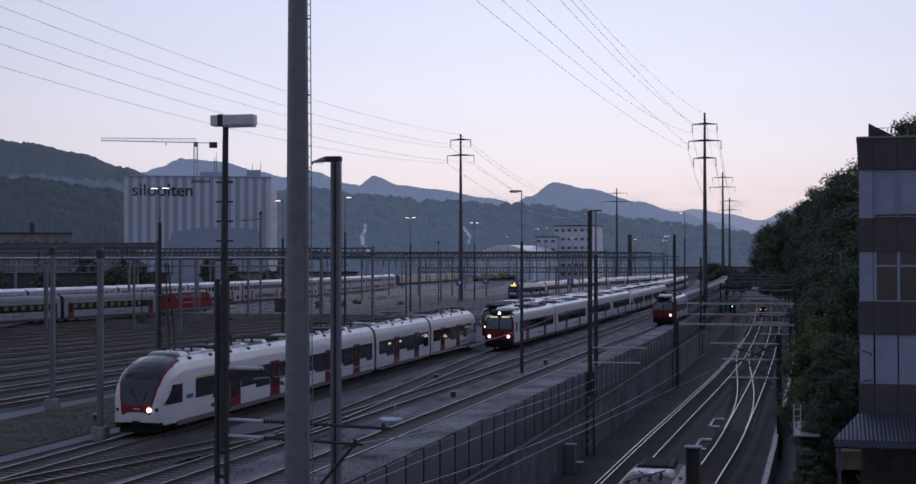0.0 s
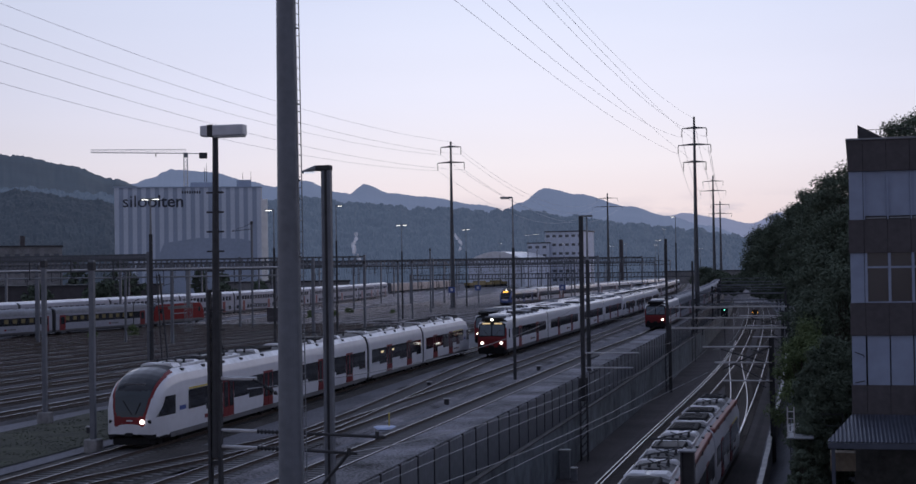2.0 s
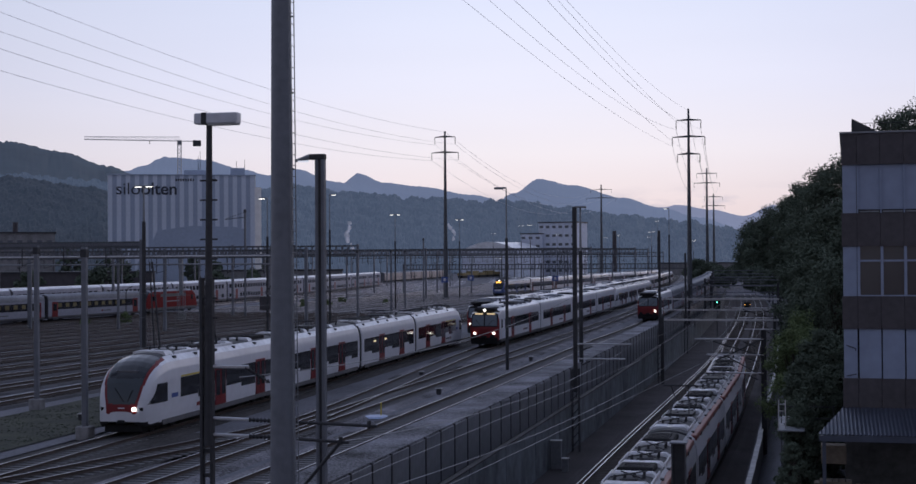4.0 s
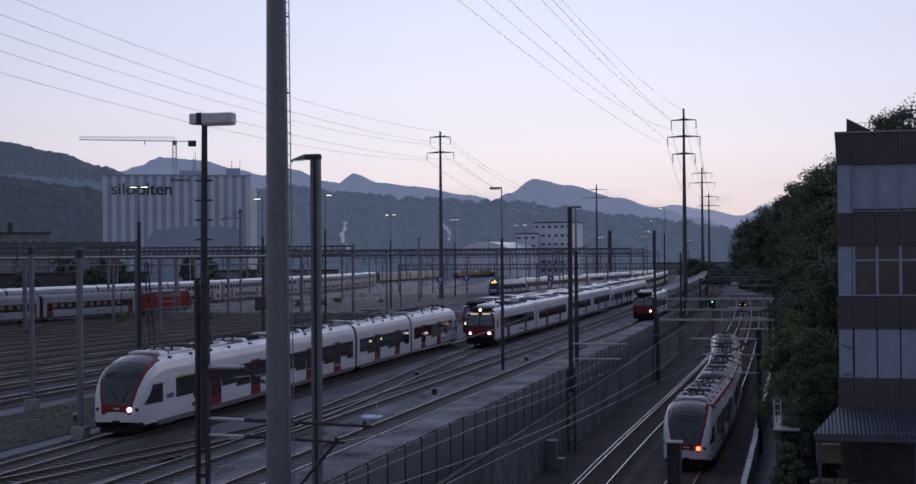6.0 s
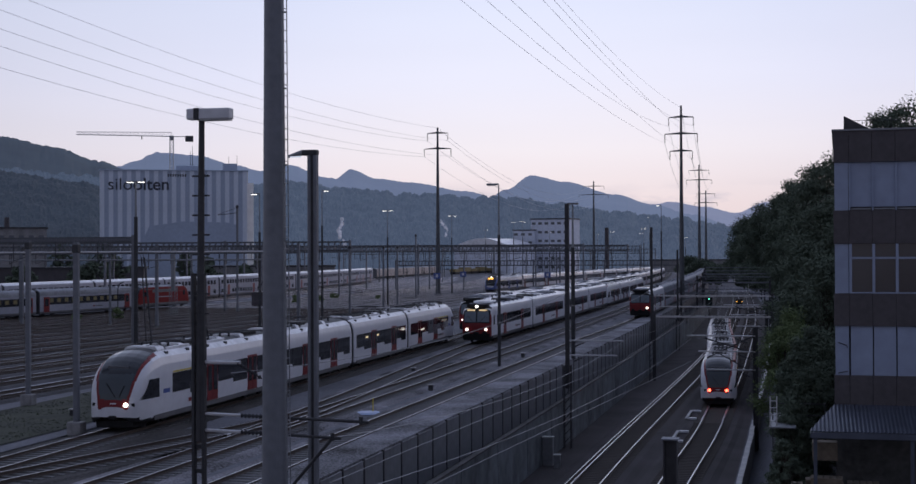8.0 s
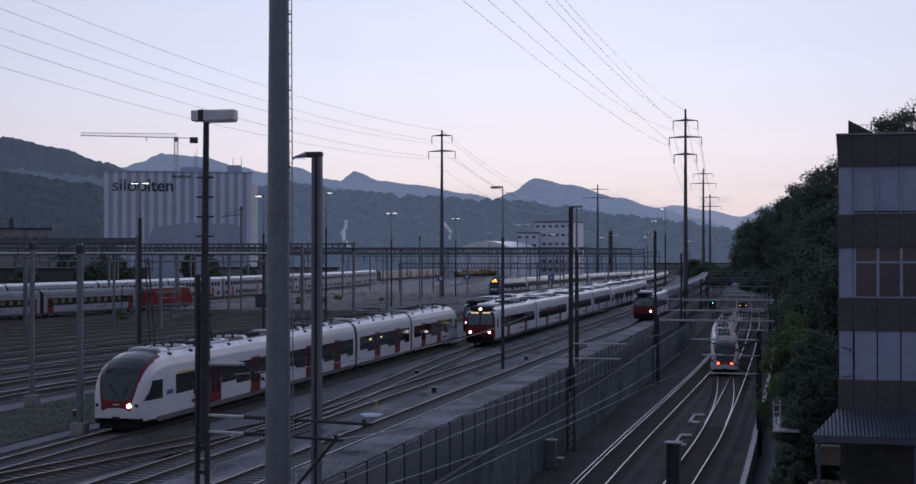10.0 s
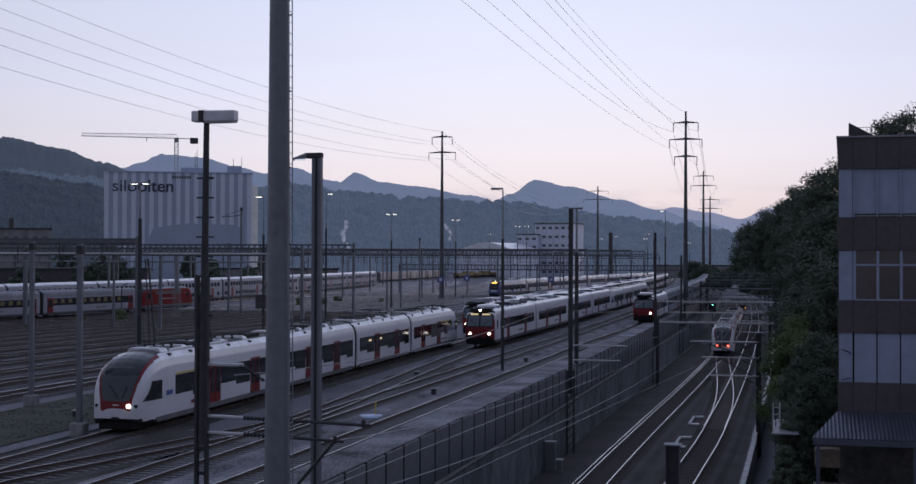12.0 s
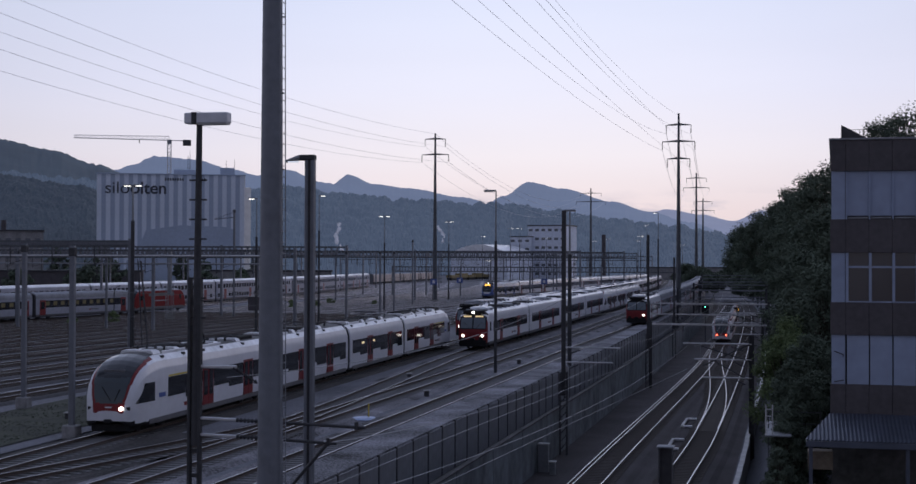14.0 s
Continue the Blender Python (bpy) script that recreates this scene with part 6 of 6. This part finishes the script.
    for dx in (0.15,):
        simple_rods("bracket", [((dx, -0.02, 3.62), (dx + 0.38, -0.02, 3.70), 0.02)], "dark_steel", b)
        simple_rods("bracket", [((dx, -0.02, 4.85), (dx + 0.35, -0.02, 4.72), 0.02), ((dx + 0.35, -0.02, 4.72), (dx + 0.35, -0.02, 4.62), 0.02)], "dark_steel", b)


build_office()


def build_canopy():
    c = thing("canopy", "corrugated metal canopy roof on blue-grey posts", "canopy")
    x0, x1, ya, yb, za, zb = 0.52, 17.0, 55.6, 58.55, 1.62, 2.35
    verts, faces = [], []
    n = 440
    for i in range(n + 1):
        t = i / n
        x = x0 + (x1 - x0) * t
        dz = 0.03 * (1 if i % 4 in (1, 2) else 0)
        k = 0.95 * max(0.0, 1 - (x - x0) / 0.96)
        yt = yb - (yb - ya) * min(1.0, k)
        zt = zb - (zb - za) * min(1.0, k)
        verts += [(x, ya, za + dz), (x, yt, zt + dz), (x, ya, za + dz - 0.03), (x, yt, zt + dz - 0.03)]
    for i in range(n):
        a = i * 4
        faces += [(a, a + 4, a + 5, a + 1), (a + 2, a + 3, a + 7, a + 6), (a, a + 2, a + 6, a + 4)]
    raw("roof_sheet", verts, faces, "tin", c)
    bm = bmesh.new()
    box(bm, x0, x1, ya - 0.03, ya + 0.08, za - 0.26, za - 0.04, 0.01)
    part("fascia", bm, "tin", c)
    for x in (0.7, 4.25, 9.0, 14.0):
        bm = bmesh.new()
        box(bm, x - 0.07, x + 0.07, ya + 0.1, ya + 0.24, -1.9, za - 0.2, 0.01)
        part("post", bm, "tin", c)


build_canopy()


def pallet_parts():
    bm = bmesh.new()
    box(bm, -0.1, 0.1, -0.4, 0.4, 0.12, 0.144)
    board = mesh_of("board", bm, "wood")
    bm = bmesh.new()
    box(bm, -0.6, 0.6, -0.05, 0.05, 0.0, 0.12)
    return board, mesh_of("bearer", bm, "wood")


BOARD, BEARER = pallet_parts()
rng = random.Random(5)
for x, y, n in ((1.15, 56.6, 8), (-0.35, 57.6, 5), (0.95, 58.0, 6), (2.5, 57.4, 6)):
    for k in range(n):
        p = thing("pallet", "weathered wooden pallet in a stack", "pallet", pose(x + rng.uniform(-0.03, 0.03), y + rng.uniform(-0.03, 0.03), -1.42 + k * 0.145, 0, 0, rng.uniform(-3, 3)), "stacked pallets")
        for q in range(5):
            piece("board", BOARD, p, pose(-0.5 + q * 0.25, 0, 0))
        for q in (-0.35, 0, 0.35):
            piece("bearer", BEARER, p, pose(0, q, 0))
cr = thing("crate", "wooden crate on the pallets under the canopy", "crate", pose(1.05, 57.3, 0.32))
bm = bmesh.new()
box(bm, -0.45, 0.5, -0.4, 0.4, 0.0, 0.72, 0.02)
part("box", bm, "wood", cr)
la = thing("ladder", "short pale metal ladder standing on the shed roof", "ladder", pose(-1.07, 60.7, 0))
for s in (0, 0.27):
    simple_rods("rail", [((s, 0, 1.17), (s, 0.1, 2.42), 0.028)], "galv_light", la)
for k in range(4):
    simple_rods("rung", [((0, 0.05, 1.36 + k * 0.29), (0.27, 0.05, 1.36 + k * 0.29), 0.018)], "galv_light", la)
tree(-0.55, 56.2, -1.8, 3.0, 1.5, 57, 0.06, "leaf", True, 40, 300, "dark low bush beside the ladder", "bush")
sh = thing("shed", "small grey flat-roofed shed among the bushes", "shed", pose(-0.75, 60.2, 0))
bm = bmesh.new()
box(bm, 0.1, 0.66, 2.4, 5.6, -1.9, 1.1)
part("wall", bm, "concrete_dark", sh)
bm = bmesh.new()
box(bm, -0.36, 0.74, 0.3, 5.8, 1.1, 1.17, 0.02)
part("roof", bm, "galv", sh)
gr = thing("guard_rail", "thin dark guard rail beside the bushes", "rail")
simple_rods("rail", [((-1.0, 63, 1.9), (1.2, 63, 1.9), 0.02), ((-1.0, 63, 1.4), (1.2, 63, 1.4), 0.02)], "dark_steel", gr)
for x in (-1.0, 0.1, 1.2):
    simple_rods("post", [((x, 63, -1.8), (x, 63, 1.95), 0.025)], "dark_steel", gr)


# low wall with pale coping along the sunken line
def build_coping():
    w = thing("low_wall", "low dark wall with pale coping stones", "wall", kind="structure")
    bm = bmesh.new()
    box(bm, -0.13, 0.13, 0.0, 1.96, 0.0, 0.09, 0.015)
    stone = mesh_of("coping_stone", bm, "concrete_light")
    bm = bmesh.new()
    box(bm, -0.1, 0.1, 0.0, 1.99, -1.9, 0.0)
    panel = mesh_of("panel", bm, "concrete_dark")
    y = 36.0
    r = random.Random(3)
    while y < 220:
        m = pose(-2.55 + bend(y), y, -2.05, 0, 0, heading(y + 1))
        piece("panel", panel, w, m)
        piece("coping_stone", stone, w, m @ pose(r.uniform(-0.02, 0.02), 0, r.uniform(0, 0.015), 0, 0, r.uniform(-0.4, 0.4)))
        y += 2.0


build_coping()


# ---- small things by the tracks ----
def cabinet(x, y, z, w, d, h, material, label):
    c = thing("trackside_cabinet", label, "cabinet", pose(x, y, z), "trackside cabinets")
    bm = bmesh.new()
    box(bm, -w / 2, w / 2, -d / 2, d / 2, -0.3, h, 0.03)
    part("body", bm, material, c)
    bm = bmesh.new()
    box(bm, -w / 2 - 0.04, w / 2 + 0.04, -d / 2 - 0.04, d / 2 + 0.04, h, h + 0.06, 0.015)
    part("lid", bm, "concrete_light", c)


for x, y, h in ((-14.3, 82.5, 1.6), (-13.6, 81.5, 0.7)):
    cabinet(x, y, LOW - 0.3, 0.34 if h < 1 else 0.6, 0.4, h, "galv", "small grey trackside cabinet below the wall")
cabinet(-88.0, 225.0, 0, 3.0, 2.4, 2.3, "brown", "small brown trackside hut")
for x, y in ((-27.6, 101), (-22.9, 88), (-22.6, 118), (-38.4, 70)):
    cabinet(x, y, -0.25, 0.3, 0.25, 0.3, "dark_steel", "low dark point motor beside the rails")
mh = thing("cable_cover", "pale blue plastic sheet with a yellow marker post", "cover", pose(-22.85, 74.2, -0.3))
bm = bmesh.new()
bmesh.ops.create_cone(bm, cap_ends=True, segments=14, radius1=0.75, radius2=0.6, depth=0.1, matrix=Matrix.Translation((0, 0, 0.08)))
part("sheet", bm, "sheet", mh)
simple_rods("marker_post", [((0.2, 0.2, 0), (0.2, 0.2, 0.85), 0.035)], "yellow", mh)
for x, y in ((-73.0, 286.0), (-73.5, 312.0), (-52.0, 300.0)):
    s = thing("yard_sign", "blue square yard sign on a post", "sign", pose(x, y, 0))
    simple_rods("post", [((0, 0, -0.3), (0, 0, 4.4), 0.05)], "galv", s)
    bm = bmesh.new()
    box(bm, -0.7, 0.7, -0.06, -0.02, 3.5, 4.7, 0.01)
    part("board", bm, "blue", s)
    bm = bmesh.new()
    box(bm, -0.25, 0.25, -0.075, -0.065, 3.8, 4.4)
    part("mark", bm, "white", s)
# speed brackets between the sunken rails
for x, y, s in ((-7.95, 95.5, 1), (-7.95, 108.5, 1)):
    pl = thing("track_bracket", "white angled trough beside the sunken rails", "trough", pose(x, y, LOW - 0.16))
    bm = bmesh.new()
    box(bm, -0.1, 0.1, -2.6, 2.6, 0, 0.14, 0.02)
    part("trough", bm, "concrete_light", pl)
    for e in (-2.6, 2.5):
        bm = bmesh.new()
        box(bm, 0.1, 0.75, e - 0.12, e + 0.2, 0, 0.14, 0.02)
        part("elbow", bm, "white", pl)
# arched pipes over the sidings
for x, y, s in ((-36.8, 97.6, 1), (-36.6, 84.0, 1), (-84.0, 214.0, -1), (-100.0, 196.0, -1)):
    pi = thing("arched_post", "thin black bent post beside a siding", "post", pose(x, y, 0))
    simple_rods("pipe", [((0, 0, -0.3), (0, 0, 3.6), 0.06), ((0, 0, 3.6), (-0.35 * s, 0, 4.3), 0.06), ((-0.35 * s, 0, 4.3), (-1.0 * s, 0, 4.55), 0.06)], "black", pi)

# steam over the depot
def plume(x, y, z, rise, drift, seed, size):
    pf = thing("steam_plume", "pale wisp of steam rising behind the yard", "steam", pose(x, y, z))
    rng = random.Random(seed)
    bm = bmesh.new()
    for k in range(18):
        t = k / 18
        r = size * rng.uniform(0.35, 0.8) * (0.7 + 0.8 * t) * (1.1 - 0.5 * t)
        m = Matrix.Translation((drift * t + math.sin(t * 7 + seed) * size * 0.7 + rng.gauss(0, 0.35) * size, 0.0, rise * t + rng.uniform(-0.4, 0.4))) @ Matrix.Diagonal((1, 1, rng.uniform(1.0, 1.7), 1))
        bmesh.ops.create_icosphere(bm, subdivisions=2, radius=r, matrix=m)
    part("puff", bm, "steam", pf, smooth=True)["kind"] = "stuff"


plume(-182.5, 560, 11.5, 12.5, -2.4, 8, 1.3)
plume(-158.0, 640, 17.5, 7.5, -3.0, 5, 0.9)

# grass blades on the verge
rng = random.Random(12)
verts, faces = [], []
for k in range(5200):
    y = rng.uniform(50, 100)
    x = -39.6 - 0.03 * (y - 60) + rng.uniform(-3.7, 3.7)
    if noise.noise(Vector((x * 0.5, y * 0.5, 2))) < -0.12:
        continue
    h = rng.uniform(0.02, 0.05)
    a = rng.uniform(0, 6.28)
    dx, dy = math.cos(a) * 0.05, math.sin(a) * 0.05
    b = len(verts)
    verts += [(x - dx, y - dy, -0.27), (x + dx, y + dy, -0.27), (x + rng.uniform(-0.1, 0.1), y + rng.uniform(-0.1, 0.1), -0.27 + h)]
    faces.append((b, b + 1, b + 2))
tagged(raw("grass_blades", verts, faces, "grass"), "tufts of dull green grass", "grass", kind="stuff")


# ---- what moves: the train on the sunken line ----
def motions():
    offset = 0.0
    for c, r, length in MOVING:
        rows = []
        for k in range(29):
            t = k * 0.5
            y = -16.5 + 16.0 * t + 0.04 * t * t - 0.4 * max(0.0, t - 12) ** 2 + offset
            rows.append((t, place(x_cross, y, length, LOW)))
        walk(c, rows)
        offset += length + 0.6


motions()
